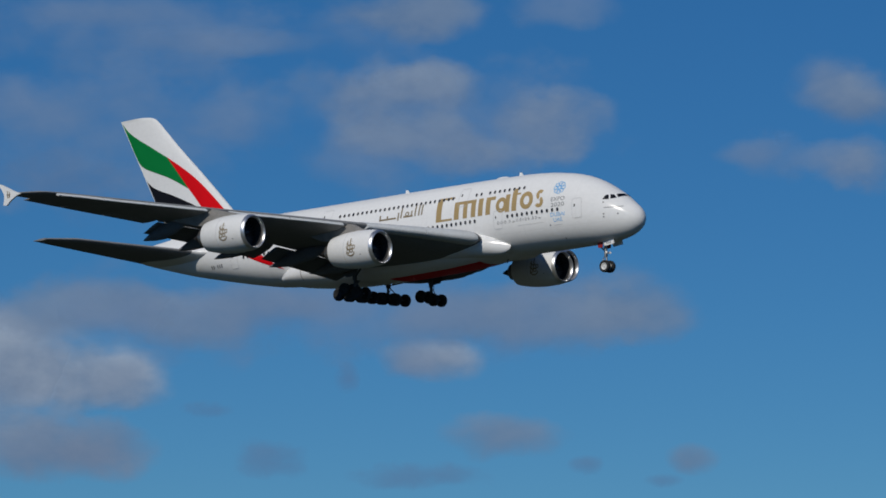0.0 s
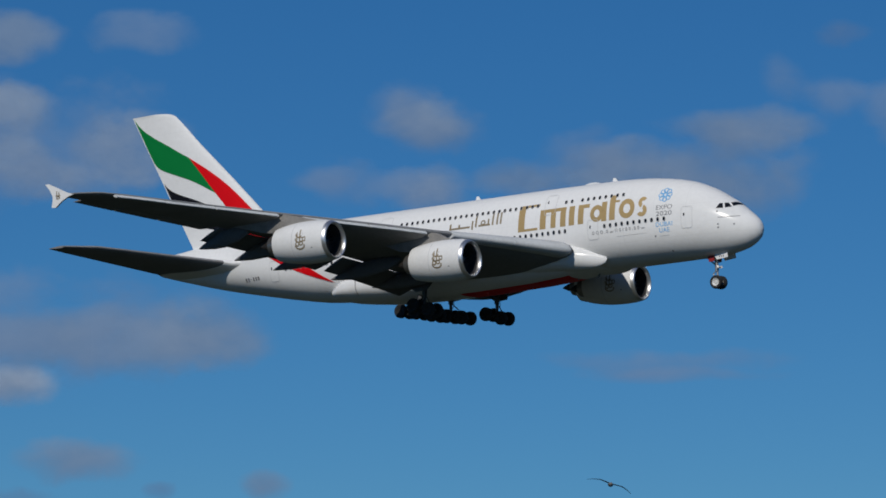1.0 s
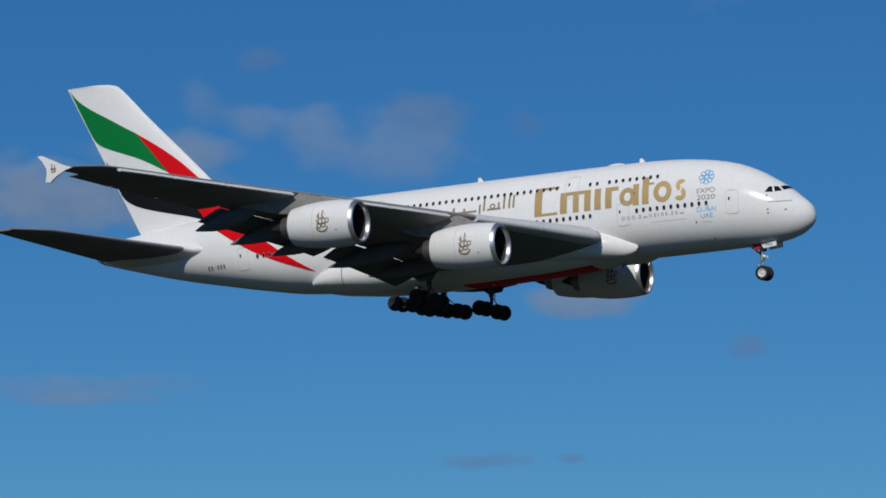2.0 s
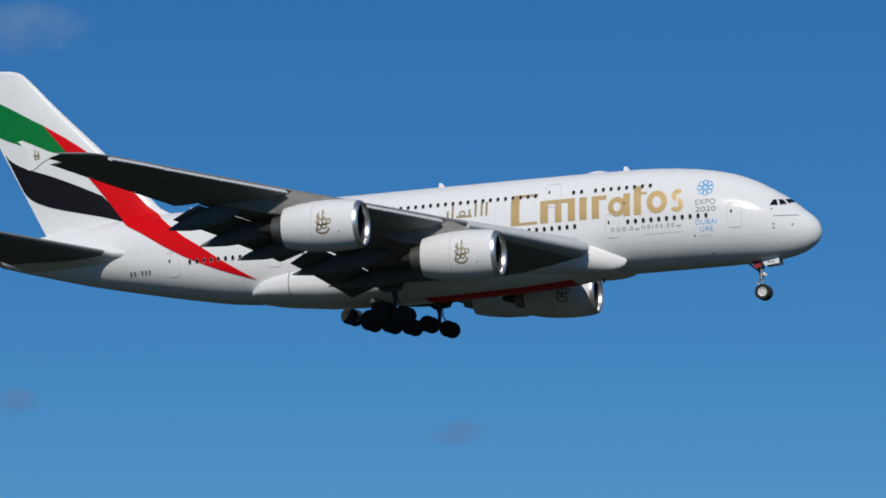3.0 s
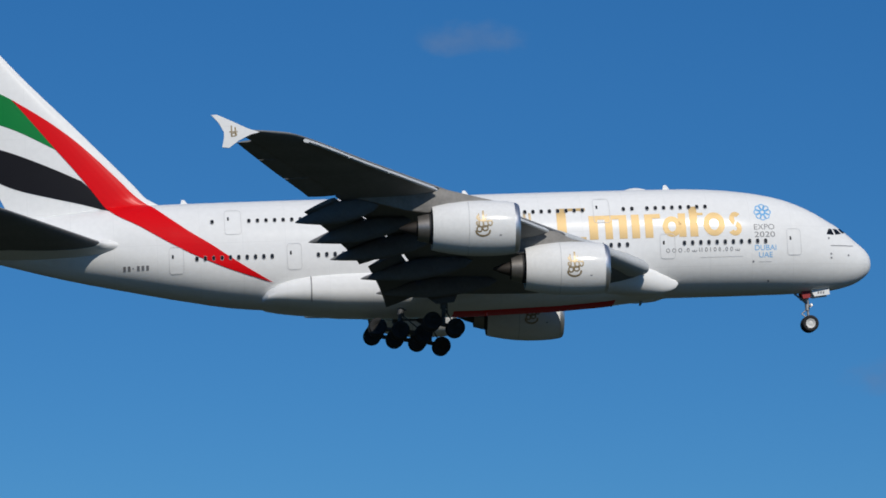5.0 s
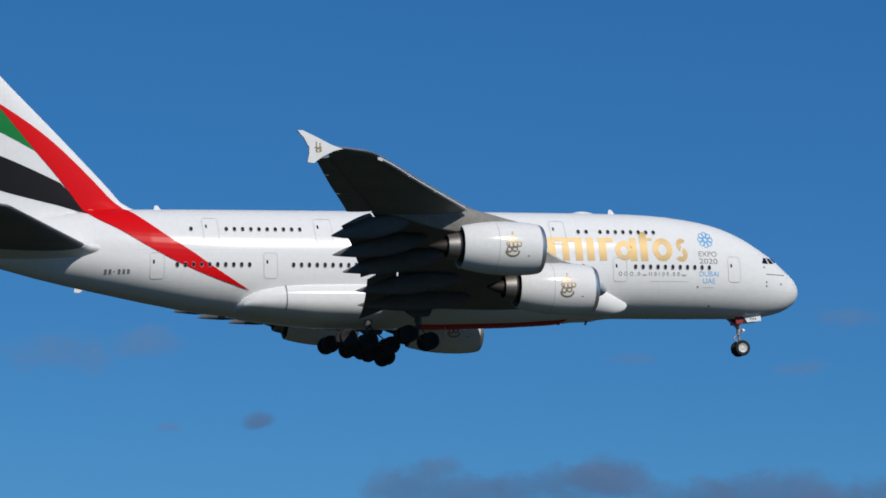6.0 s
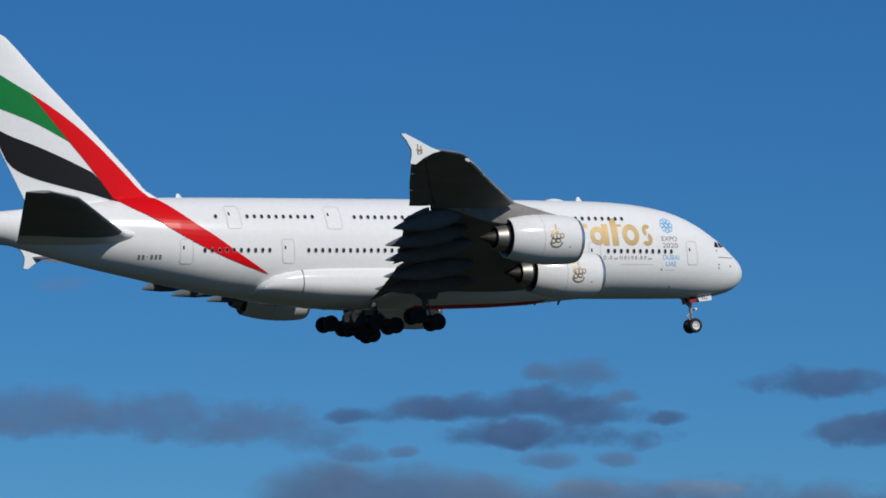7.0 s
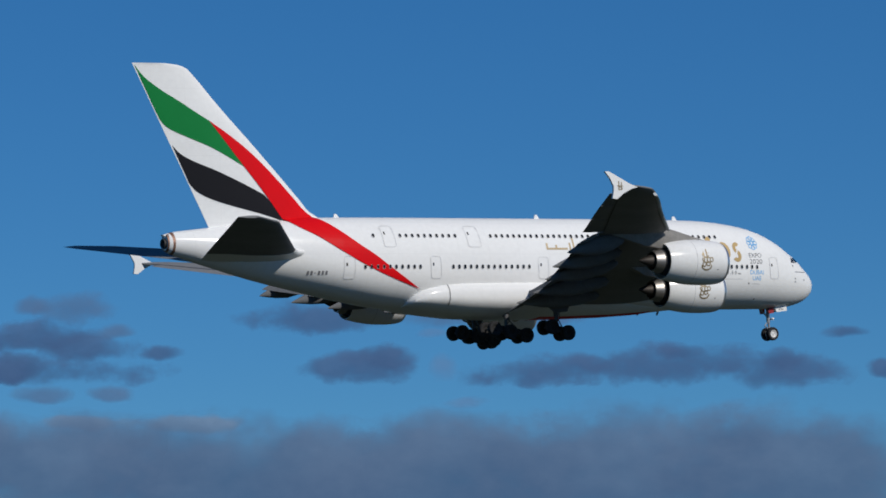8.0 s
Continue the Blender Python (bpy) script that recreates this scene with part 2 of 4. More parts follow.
    l.new(ms.outputs[0], n["Material Output"].inputs["Surface"])
    return m


def make_cloud(mat, az, el, half_w, half_h, label, far):
    """A bulging sheet of cloud, far off: bearing, elevation and half sizes in degrees."""
    R = far
    w, h = R * math.tan(radians(half_w)), R * math.tan(radians(half_h))
    rows = []
    for j in range(9):
        z = -1 + j / 4
        rows.append([(-1 + i / 6, -0.25 * max(0, 1 - (-1 + i / 6) ** 2 - z * z) * h / w, z) for i in range(13)])
    ob = part("cloud", grid(rows), mat, None)
    a, e = radians(az), radians(el)
    c = Vector((math.sin(a) * math.cos(e), math.cos(a) * math.cos(e), math.sin(e))) * R + Vector((0, 0, 1.7))
    ob.matrix_basis = Matrix.Translation(c) @ Matrix.Rotation(-a, 4, "Z") @ Matrix.Rotation(e, 4, "X") @ Matrix.Diagonal((w, w, h, 1))
    tagged(ob, label, "cloud", group="clouds", kind="structure")


def make_clouds():
    kinds = {
        "bright": (cloud_material("sunlit_cumulus", (0.33, 0.40, 0.51), (0.15, 0.215, 0.33), 0.95, 1.25, 0.010, 0.8, (-0.25, 0.95)), "thick pale cumulus cloud with a grey base"),
        "grey": (cloud_material("grey_cumulus", (0.205, 0.27, 0.385), (0.135, 0.197, 0.315), 0.9, 1.2, 0.010, 0.8, (-0.25, 0.9)), "dull grey cumulus cloud low in the sky"),
        "soft": (cloud_material("hazy_cumulus", (0.21, 0.285, 0.41), (0.125, 0.20, 0.34), 0.85, 1.9, 0.011, 1.1, (-0.25, 1.15)), "thin hazy grey-white cloud with ragged edges"),
        "haze": (cloud_material("grey_haze_cloud", (0.185, 0.262, 0.39), (0.122, 0.192, 0.318), 0.85, 1.6, 0.010, 1.0, (-0.3, 1.1)), "broad grey haze cloud with soft ragged edges"),
        "dim": (cloud_material("dim_cloud", (0.115, 0.19, 0.335), (0.092, 0.163, 0.308), 0.52, 2.4, 0.015, 1.1, (-0.3, 1.3)), "small dim blue-grey cloud"),
        "thin": (cloud_material("thin_veil", (0.165, 0.25, 0.405), (0.115, 0.20, 0.36), 0.6, 2.4, 0.009, 1.3, (-0.3, 1.3)), "thin veil of cloud in blue sky"),
        "dark": (cloud_material("shaded_cloud", (0.062, 0.118, 0.24), (0.036, 0.080, 0.182), 0.85, 2.1, 0.018, 0.8, (-0.15, 0.95), 1.0), "dark blue-grey shaded cloud with flat base"),
        "mid": (cloud_material("dull_blue_cloud", (0.09, 0.15, 0.27), (0.055, 0.106, 0.212), 0.72, 1.9, 0.016, 0.9, (-0.25, 1.0), 0.8), "dull blue-grey cloud low in the sky"),
        "pale": (cloud_material("pale_cloud_top", (0.17, 0.225, 0.32), (0.10, 0.155, 0.25), 0.75, 2.4, 0.016, 1.1, (0.0, 0.9)), "pale sunlit top of a cloud bank"),
        "bank": (cloud_material("cloud_bank", (0.092, 0.150, 0.255), (0.052, 0.100, 0.195), 0.93, 1.3, 0.010, 0.7, (-0.5, 0.75)), "long bank of dark blue-grey cloud near the horizon"),
    }
    spots = {}
    # bearing, elevation, half width and half height in degrees
    spots["soft"] = [(-40.49, 8.26, 0.9, 0.45), (-39.59, 8.38, 0.75, 0.31), (-39.96, 7.7, 1.04, 0.36), (-39.13, 7.44, 0.82, 0.27), (-38.11, 7.92, 0.71, 0.46), (-34.08, 8.15, 0.52, 0.28), (-33.94, 7.29, 0.6, 0.3), (-39.96, 4.71, 0.41, 0.22), (-5.77, 8.18, 0.67, 0.25), (-5.28, 8.25, 0.37, 0.22)]
    spots["thin"] = [(-39.43, 7.89, 2.01, 0.82), (-35.21, 7.38, 0.45, 0.3), (-44.27, 9.28, 1.27, 0.16), (-42.54, 8.95, 1.42, 0.18), (-44.94, 8.04, 0.9, 0.45), (-42.15, 7.92, 0.67, 0.37), (-37.77, 9.38, 0.75, 0.22), (-35.46, 7.46, 0.37, 0.16), (-34.32, 7.35, 0.45, 0.22), (-30.44, 4.86, 1.19, 0.1), (-34.41, 8.36, 0.56, 0.36), (-31.92, 7.84, 0.6, 0.3), (-29.2, 8.72, 0.34, 0.3), (-28.59, 8.53, 0.37, 0.3), (-27.76, 8.3, 0.41, 0.36), (-26.63, 8.28, 0.97, 0.46), (-30.8, 5.03, 1.49, 0.16), (-22.0, 10.4, 0.67, 0.45)]
    spots["haze"] = [(-39.96, 9.31, 0.9, 0.3), (-44.39, 5.4, 1.04, 0.37), (-43.04, 5.3, 1.27, 0.34), (-41.69, 5.42, 0.97, 0.31), (-39.28, 5.31, 0.82, 0.36), (-38.16, 5.31, 1.04, 0.41), (-37.03, 5.45, 0.82, 0.45), (-38.68, 3.72, 0.71, 0.28), (-36.18, 3.43, 0.33, 0.19), (-32.89, 7.49, 0.67, 0.25), (-31.83, 7.44, 0.82, 0.33), (-30.78, 7.4, 0.9, 0.33), (-29.73, 7.35, 0.82, 0.37), (-29.88, 7.94, 0.67, 0.27), (-29.88, 8.14, 0.97, 0.24), (-30.79, 7.65, 1.49, 0.3), (-24.19, 6.15, 0.63, 0.21), (-3.75, 7.18, 0.42, 0.21), (-34.02, 8.17, 0.63, 0.36)]
    spots["bright"] = [(-39.55, 4.75, 0.54, 0.25), (-45.12, 4.76, 0.71, 0.54), (-44.38, 4.58, 0.82, 0.54), (-43.71, 4.43, 0.56, 0.37)]
    spots["grey"] = [(-44.89, 3.61, 0.97, 0.41), (-44.0, 3.58, 0.71, 0.39)]
    spots["dim"] = [(-44.63, 7.08, 0.9, 0.3), (-40.79, 4.48, 0.16, 0.19), (-41.68, 3.4, 0.41, 0.21), (-39.96, 3.18, 1.04, 0.16), (-37.6, 3.32, 0.18, 0.11), (-36.63, 3.13, 0.28, 0.1), (-42.66, 4.07, 0.37, 0.11), (-26.25, 8.58, 0.49, 0.3), (-28.51, 9.35, 0.37, 0.16), (-24.89, 8.48, 0.3, 0.19), (-25.53, 6.1, 0.45, 0.16), (-25.45, 4.01, 0.49, 0.13), (-24.37, 4.05, 0.19, 0.06), (-22.03, 5.45, 0.26, 0.19), (-16.19, 5.06, 0.37, 0.15), (-7.58, 7.3, 0.45, 0.12), (-2.09, 6.89, 0.27, 0.13), (-4.33, 6.36, 0.67, 0.15), (-5.01, 6.45, 0.37, 0.09), (10.89, 6.53, 0.71, 0.26), (5.1, 11.0, 0.57, 0.24)]
    spots["dim"] += [(12.09, 6.62, 0.52, 0.19), (12.41, 5.51, 0.19, 0.07), (21.48, 7.09, 0.45, 0.13), (20.81, 6.45, 0.37, 0.09), (18.49, 6.54, 0.34, 0.07), (25.0, 6.38, 0.26, 0.1), (32.59, 4.43, 0.19, 0.15), (32.88, 3.98, 0.3, 0.07), (32.44, 4.9, 0.22, 0.06)]
    spots["dark"] = [(24.62, 4.68, 0.45, 0.09), (26.26, 4.77, 0.75, 0.16), (26.63, 4.43, 0.6, 0.16), (25.69, 4.74, 0.82, 0.15), (27.15, 4.85, 0.63, 0.19), (27.86, 4.71, 0.67, 0.16), (27.26, 4.42, 1.57, 0.16), (30.8, 5.09, 0.93, 0.16), (31.46, 4.43, 0.75, 0.18), (31.77, 4.55, 0.45, 0.15), (28.84, 4.65, 0.3, 0.09), (33.89, 4.36, 0.97, 0.19), (35.54, 4.42, 1.42, 0.22), (35.77, 4.58, 0.31, 0.13), (37.03, 4.31, 0.82, 0.21), (37.07, 4.46, 0.31, 0.15), (37.94, 4.83, 0.31, 0.07), (38.41, 4.34, 0.22, 0.11)]
    spots["mid"] = [(16.01, 4.73, 1.04, 0.3), (17.42, 4.78, 0.9, 0.31), (18.17, 4.93, 0.63, 0.24), (19.37, 4.65, 0.82, 0.22), (20.65, 4.71, 0.97, 0.27), (21.92, 4.62, 0.97, 0.25), (23.27, 4.59, 0.82, 0.24), (24.24, 4.42, 0.52, 0.18), (27.72, 5.22, 0.49, 0.16), (27.12, 5.26, 0.3, 0.11), (28.24, 4.92, 0.22, 0.09), (32.75, 5.18, 0.69, 0.19), (34.14, 5.57, 0.27, 0.1), (34.62, 5.37, 0.42, 0.12), (34.17, 5.12, 0.34, 0.15), (24.72, 4.19, 0.34, 0.09), (25.32, 4.22, 0.19, 0.07), (27.26, 4.1, 0.37, 0.1), (28.16, 4.11, 0.26, 0.09), (13.61, 5.64, 0.21, 0.11)]
    spots["bank"] = [(27.3, 3.1, 1.94, 0.63), (29.83, 3.01, 2.09, 0.67), (32.38, 2.95, 2.09, 0.69), (34.77, 2.99, 2.09, 0.71), (37.16, 3.02, 1.94, 0.71), (24.77, 3.63, 1.49, 0.37)]
    spots["pale"] = [(29.16, 3.71, 0.9, 0.13), (27.75, 3.73, 0.52, 0.1)]
    spots["thin"] += [(-43.52, 9.03, 2.54, 0.52), (-43.88, 7.61, 2.09, 0.9), (-40.86, 5.46, 3.13, 0.67)]
    spots["bright"] += [(-45.64, 4.38, 0.82, 0.45)]
    far = 3900.0
    for kind, rows in spots.items():
        for az, el, hw, hh in rows:
            make_cloud(kinds[kind][0], az, el, hw * 1.65, hh * (2.2 if kind in ("dark", "mid") else 1.7), kinds[kind][1], far)
            far += 5


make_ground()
make_clouds()


# ---- the airliner: x forward from the nose, y to port, z up ----
TOP = [(0.93, 4.8), (1.02, 5.3), (1.24, 5.72), (2.17, 6.62), (3.19, 7.52), (4.02, 8.08), (5.68, 9.10), (7.78, 9.97), (9.9, 10.45), (12.45, 10.78), (15.0, 10.93), (18.4, 10.98),
       (27, 11.02), (48, 11.02), (54.9, 10.98), (60, 10.7), (65.6, 10.05), (69.6, 9.6), (70.05, 9.45)]
BOTTOM = [(0.93, 4.75), (1.02, 4.35), (1.46, 3.80), (2.56, 3.20), (4.29, 2.84), (6.0, 2.72), (10, 2.70), (18, 2.72), (45, 2.72), (48.76, 2.97), (53, 3.67), (57.3, 4.55), (61.5, 5.47), (65.8, 6.62), (68.6, 7.42), (69.7, 7.78), (70.05, 8.0)]
HALF = [(0.93, 0.05), (1.02, 0.42), (1.24, 0.75), (1.6, 1.08), (2.17, 1.42), (3.2, 1.88), (4.0, 2.18), (5.7, 2.64), (7.8, 3.02), (9.9, 3.28), (12.5, 3.47), (15, 3.55), (18, 3.57), (47, 3.57), (53, 3.36), (57, 2.98), (61.5, 2.38),
        (65.8, 1.65), (69.2, 0.88), (69.8, 0.74), (70.05, 0.62)]


def fuselage_ring(s, n=64):
    zt, zb, w = curve_at(TOP, s), curve_at(BOTTOM, s), curve_at(HALF, s)
    e = 2 / (2.0 + 0.18 * min(1, max(0, (s - 3) / 9)) * min(1, max(0, (66 - s) / 15)))
    # widest at the main deck, below mid height
    zm = zb + (zt - zb) * (0.5 - 0.085 * min(1, max(0, (s - 2) / 7)) * min(1, max(0, (68 - s) / 14)))
    out = []
    for k in range(n):
        a = 2 * math.pi * k / n
        c, d = math.cos(a), math.sin(a)
        out.append((-s, w * math.copysign(abs(c) ** e, c), zm + (zt - zm if d > 0 else zm - zb) * math.copysign(abs(d) ** e, d)))
    return out


def airfoil(x, y, z0, chord, drop, tc, cut=1.0, n=14):
    """A closed section at y: leading edge at x, z0; the chord line falls by drop."""
    pts = []
    for i in range(2 * n + 1):
        u = cut * (1 - math.cos(math.pi * abs(i - n) / n)) / 2
        t = 5 * tc * chord * (0.2969 * u**0.5 - 0.126 * u - 0.3516 * u * u + 0.2843 * u**3 - 0.1016 * u**4)
        pts.append((x - chord * u, y, z0 - drop * u + (t if i <= n else -t)))
    return pts


def bvh_of(*obs):
    vs, fs = [], []
    for o in obs:
        base = len(vs)
        vs += [o.matrix_basis @ v.co for v in o.data.vertices]
        fs += [[base + i for i in p.vertices] for p in o.data.polygons]
    return BVHTree.FromPolygons(vs, fs)


def skin_hit(tree, x, z, side):
    hit = tree.ray_cast(Vector((x, side * 60, z)), Vector((0, -side, 0)))
    if hit[0] is None:
        hit = tree.find_nearest(Vector((x, side * 0.5, z)))
    return hit[0], hit[1] if hit[1].y * side > 0 else -hit[1]


def on_skin(tree, x, z, side=-1, lift=0.014):
    """The place on the skin at x and z, lifted along the skin's evened normal."""
    loc, nrm = skin_hit(tree, x, z, side)
    if lift:
        for dx, dz in ((0.2, 0), (-0.2, 0), (0, 0.2), (0, -0.2)):
            nrm = nrm + skin_hit(tree, x + dx, z + dz, side)[1]
    return loc + nrm.normalized() * lift


def arc_points(pts, n):
    """n points along a polyline, smoothed at its corners."""
    p = [Vector(q) for q in pts]
    for _ in range(2):
        q = [p[0]]
        for a, b in zip(p, p[1:]):
            q += [a.lerp(b, 0.25), a.lerp(b, 0.75)]
        p = q + [p[-1]]
    d = [0.0]
    for a, b in zip(p, p[1:]):
        d.append(d[-1] + (b - a).length)
    out = []
    for i in range(n):
        t = d[-1] * i / (n - 1)
        k = max(j for j in range(len(d) - 1) if d[j] <= t + 1e-9)
        out.append(p[k].lerp(p[k + 1], 0 if d[k + 1] == d[k] else (t - d[k]) / (d[k + 1] - d[k])))
    return out


def skin_band(tree, upper, lower, n, m, side, lift):
    """A painted band between two lines in x and z, laid on the skin."""
    up, lo = arc_points(upper, n), arc_points(lower, n)
    return grid([[on_skin(tree, *a.lerp(b, j / m), side, lift) for j in range(m + 1)] for a, b in zip(up, lo)])


def skin_shapes(tree, bars=(), rings=(), side=-1, lift=0.016, step=0.3):
    """Flat paint: bars (x0, x1, z0, z1) and oval rings (x, z, rx, rz, width), laid on the skin."""
    bm = bmesh.new()

    def sheet(rows):
        vs = [[bm.verts.new(on_skin(tree, x, z, side, lift)) for x, z in r] for r in rows]
        for a, b in zip(vs, vs[1:]):
            for i in range(len(a) - 1):
                bm.faces.new((a[i], a[i + 1], b[i + 1], b[i]))
    for x0, x1, z0, z1 in bars:
        nx, nz = max(1, int(abs(x1 - x0) / step)), max(1, int(abs(z1 - z0) / step))
        sheet([[(x0 + (x1 - x0) * i / nx, z0 + (z1 - z0) * j / nz) for i in range(nx + 1)] for j in range(nz + 1)])
    for x, z, rx, rz, w, *turn in rings:
        k = 28
        a0, a1 = [radians(v) for v in turn] if turn else (0, 2 * math.pi)
        ang = [a0 + (a1 - a0) * i / k for i in range(k + 1)]
        sheet([[(x + (rx - d) * math.cos(q), z + (rz - d) * math.sin(q)) for q in ang] for d in (0, w / 2, w)])
    return bm


def skin_frame(tree, x0, x1, z0, z1, r, w, side, lift):
    """A thin outline with rounded corners, laid on the skin."""
    bm, line = bmesh.new(), []
    for cx, cz, a0 in ((x1 - r, z1 - r, 0), (x0 + r, z1 - r, 90), (x0 + r, z0 + r, 180), (x1 - r, z0 + r, 270)):
        for k in range(6):
            a = radians(a0 + 18 * k)
            line.append((cx, cz, math.cos(a), math.sin(a)))
    full = []
    for p, q in zip(line, line[1:] + line[:1]):
        n = max(1, int(math.hypot(q[0] - p[0], q[1] - p[1]) / 0.25))
        full += [tuple(u + (v - u) * i / n for u, v in zip(p, q)) for i in range(n)]
    rows = [[bm.verts.new(on_skin(tree, cx + (r - d) * c, cz + (r - d) * e, side, lift)) for cx, cz, c, e in full] for d in (0, w)]
    for k in range(len(full)):
        j = (k + 1) % len(full)
        bm.faces.new((rows[0][k], rows[0][j], rows[1][j], rows[1][k]))
    return bm


def skin_text(tree, text, x0, x1, z0, z1, side=-1, lift=0.016):
    cu = bpy.data.curves.new("lettering", "FONT")
    cu.body, cu.fill_mode = text, "FRONT"
    tmp = bpy.data.objects.new("lettering", cu)
    scene.collection.objects.link(tmp)
    me = bpy.data.meshes.new_from_object(tmp.evaluated_get(bpy.context.evaluated_depsgraph_get()))
    bpy.data.objects.remove(tmp)
    bm = bmesh.new()
    bm.from_mesh(me)
    xs, ys = [v.co.x for v in bm.verts], [v.co.y for v in bm.verts]
    for v in bm.verts:
        x = x0 + (x1 - x0) * (v.co.x - min(xs)) / (max(xs) - min(xs))
        z = z0 + (z1 - z0) * (v.co.y - min(ys)) / (max(ys) - min(ys))
        v.co = on_skin(tree, x, z, side, lift)
    return bm


def wing_station(y):
    le = curve_at([(2.6, 19.4), (4.1, 18.6), (4.6, 18.6), (5.2, 18.9), (9, 21.8), (14.5, 26.3), (20, 30.7), (26.5, 36.1), (33, 41.45), (38.4, 45.8), (39.3, 46.8), (40.1, 48.8)], y)
    te = curve_at([(2.6, 39.4), (4.6, 39.6), (9, 40.0), (14.5, 40.8), (20, 42.4), (26.5, 44.9), (33, 47.9), (40.1, 51.0)], y)
    return le, te - le, 3.35 + 0.168 * y


def make_wing(plane, s):
    """One wing: s = -1 starboard, 1 port."""
    def ring(y, cut):
        le, c, m = wing_station(y)
        return airfoil(-le, s * y, m + 0.022 * c, c, 0.044 * c, curve_at([(3, 0.11), (10, 0.09), (14, 0.082), (39, 0.08)], y), cut)
    ys = [2.6, 4.6, 6.5, 9, 11.5, 14.5, 17, 20, 23, 26.4]
    wing = part("wing", loft([ring(y, 0.8) for y in ys]), WING, plane, "grey swept wing with flaps and slats out")
    part("outer_wing", loft([ring(y, 0.752) for y in (26.4, 29, 32, 35, 37.5, 38.4, 38.9, 39.3, 39.7, 40.1)]), WING, wing)

    def trailing(name, y0, y1, cut, chord, angle, gap, mat):
        rings = []
        for k in range(7):
            y = y0 + (y1 - y0) * k / 6
            le, c, m = wing_station(y)
            cf = chord(c)
            x, z = -(le + cut * c) - gap[0], m + 0.022 * c - 0.044 * c * cut + gap[1]
            rings.append(airfoil(x, s * y, z, cf * math.cos(radians(angle)), cf * math.sin(radians(angle)), 0.13 if angle > 10 else 0.10))
        part(name, loft(rings), mat, wing)
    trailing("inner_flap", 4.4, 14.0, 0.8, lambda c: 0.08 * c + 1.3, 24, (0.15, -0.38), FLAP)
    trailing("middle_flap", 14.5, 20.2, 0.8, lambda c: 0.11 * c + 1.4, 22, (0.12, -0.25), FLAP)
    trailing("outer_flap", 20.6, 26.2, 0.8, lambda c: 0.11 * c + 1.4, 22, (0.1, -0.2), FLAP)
    for a, b in ((26.6, 30.6), (30.7, 34.7), (34.8, 38.4)):
        trailing("aileron", a, b, 0.745, lambda c: 0.26 * c, 5, (0.0, 0.0), WING)
    # slats: drooped skins ahead of the leading edge
    for a, b in ((15.8, 20.0), (20.1, 24.8), (26.6, 31.0), (31.1, 34.6), (34.7, 38.2)):
        rows = []
        for k in range(6):
            y = a + (b - a) * k / 5
            le, c, m = wing_station(y)
            tc, w = 0.085 * c, 0.035 * c + 0.45
            z = m + 0.022 * c
            prof = [(-w * 1.5, 0.33 * tc + 0.05), (-w * 0.8, 0.27 * tc + 0.03), (-w * 0.2, 0.12 * tc - 0.05), (0.16, -0.20), (0.22, -0.30), (0.1, -0.36), (-0.15, -0.28), (-w * 0.5, 0.02 * tc), (-w * 1.2, 0.2 * tc)]
            rows.append([(-le + px, s * y, z + pz) for px, pz in prof])
        part("slat", loft(rows), SLAT, wing)
    # drooped wing nose between the root and the inner engine
    for a, b in ((4.3, 9.2), (9.25, 13.8)):
        rows = []
        for k in range(13):
            y = a + (b - a) * (k / 12) ** 1.6
            le, c, m = wing_station(y)
            size = curve_at([(4.3, 0.45), (4.6, 0.8), (5.1, 1.0), (8, 0.92), (13.8, 0.62)], y)
            d = 1.3 * size
            u = d / c
            tc = curve_at([(3, 0.11), (10, 0.09), (14, 0.082)], y)
            half = 5 * tc * c * (0.2969 * u**0.5 - 0.126 * u - 0.3516 * u * u) + 0.03
            x0, z0 = -le - 1.3 * curve_at([(4.3, 1.25), (5.1, 1.0), (8, 0.92), (13.8, 0.62)], y), m + 0.022 * c - 0.03
            ring_ = []
            for q in range(24):
                t = 2 * math.pi * q / 24
                px = 1.6 * size * math.cos(t)
                ring_.append((x0 + px, s * y, z0 + half * math.sin(t) - 0.10 * max(0, px) ** 1.5))
            rows.append(ring_)
        part("droop_nose", loft(rows), SLAT, wing, "pale grey drooped wing nose near the root")
    # flap track fairings: canoes under the trailing edge
    for y, tip in ((25.6, (-45.9, 5.9)), (21.7, (-44.8, 5.0)), (18.0, (-43.1, 4.2)), (12.3, (-40.6, 3.45)), (7.6, (-39.2, 2.9))):
        le, c, m = wing_station(y)
        a, b = Vector((-(le + 0.5 * c) , s * y, m - 0.05 * c - 0.1)), Vector((tip[0], s * y, tip[1]))
        L = (b - a).length
        bm = lathe([(0, 0.02), (0.06 * L, 0.28), (0.25 * L, 0.52), (0.52 * L, 0.58), (0.72 * L, 0.42), (0.88 * L, 0.21), (0.97 * L, 0.08), (L, 0.02)], 18, 1.35)
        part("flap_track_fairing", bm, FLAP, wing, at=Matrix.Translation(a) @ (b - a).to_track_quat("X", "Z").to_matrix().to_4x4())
    fence = [(-48.7, 10.02), (-49.5, 10.3), (-50.6, 10.85), (-51.5, 11.27), (-51.85, 11.25), (-51.4, 10.75), (-51.05, 10.1), (-51.06, 9.7), (-51.2, 9.08), (-50.75, 9.03), (-50.1, 9.5), (-49.3, 9.88)]
    tip = part("wingtip_fence", slab([(x - 0.1, z) for x, z in fence], s * 40.05, s * 40.25), WHITE, wing, "white wingtip fence with a small gold emblem", smooth=False)
    tree = bvh_of(tip)
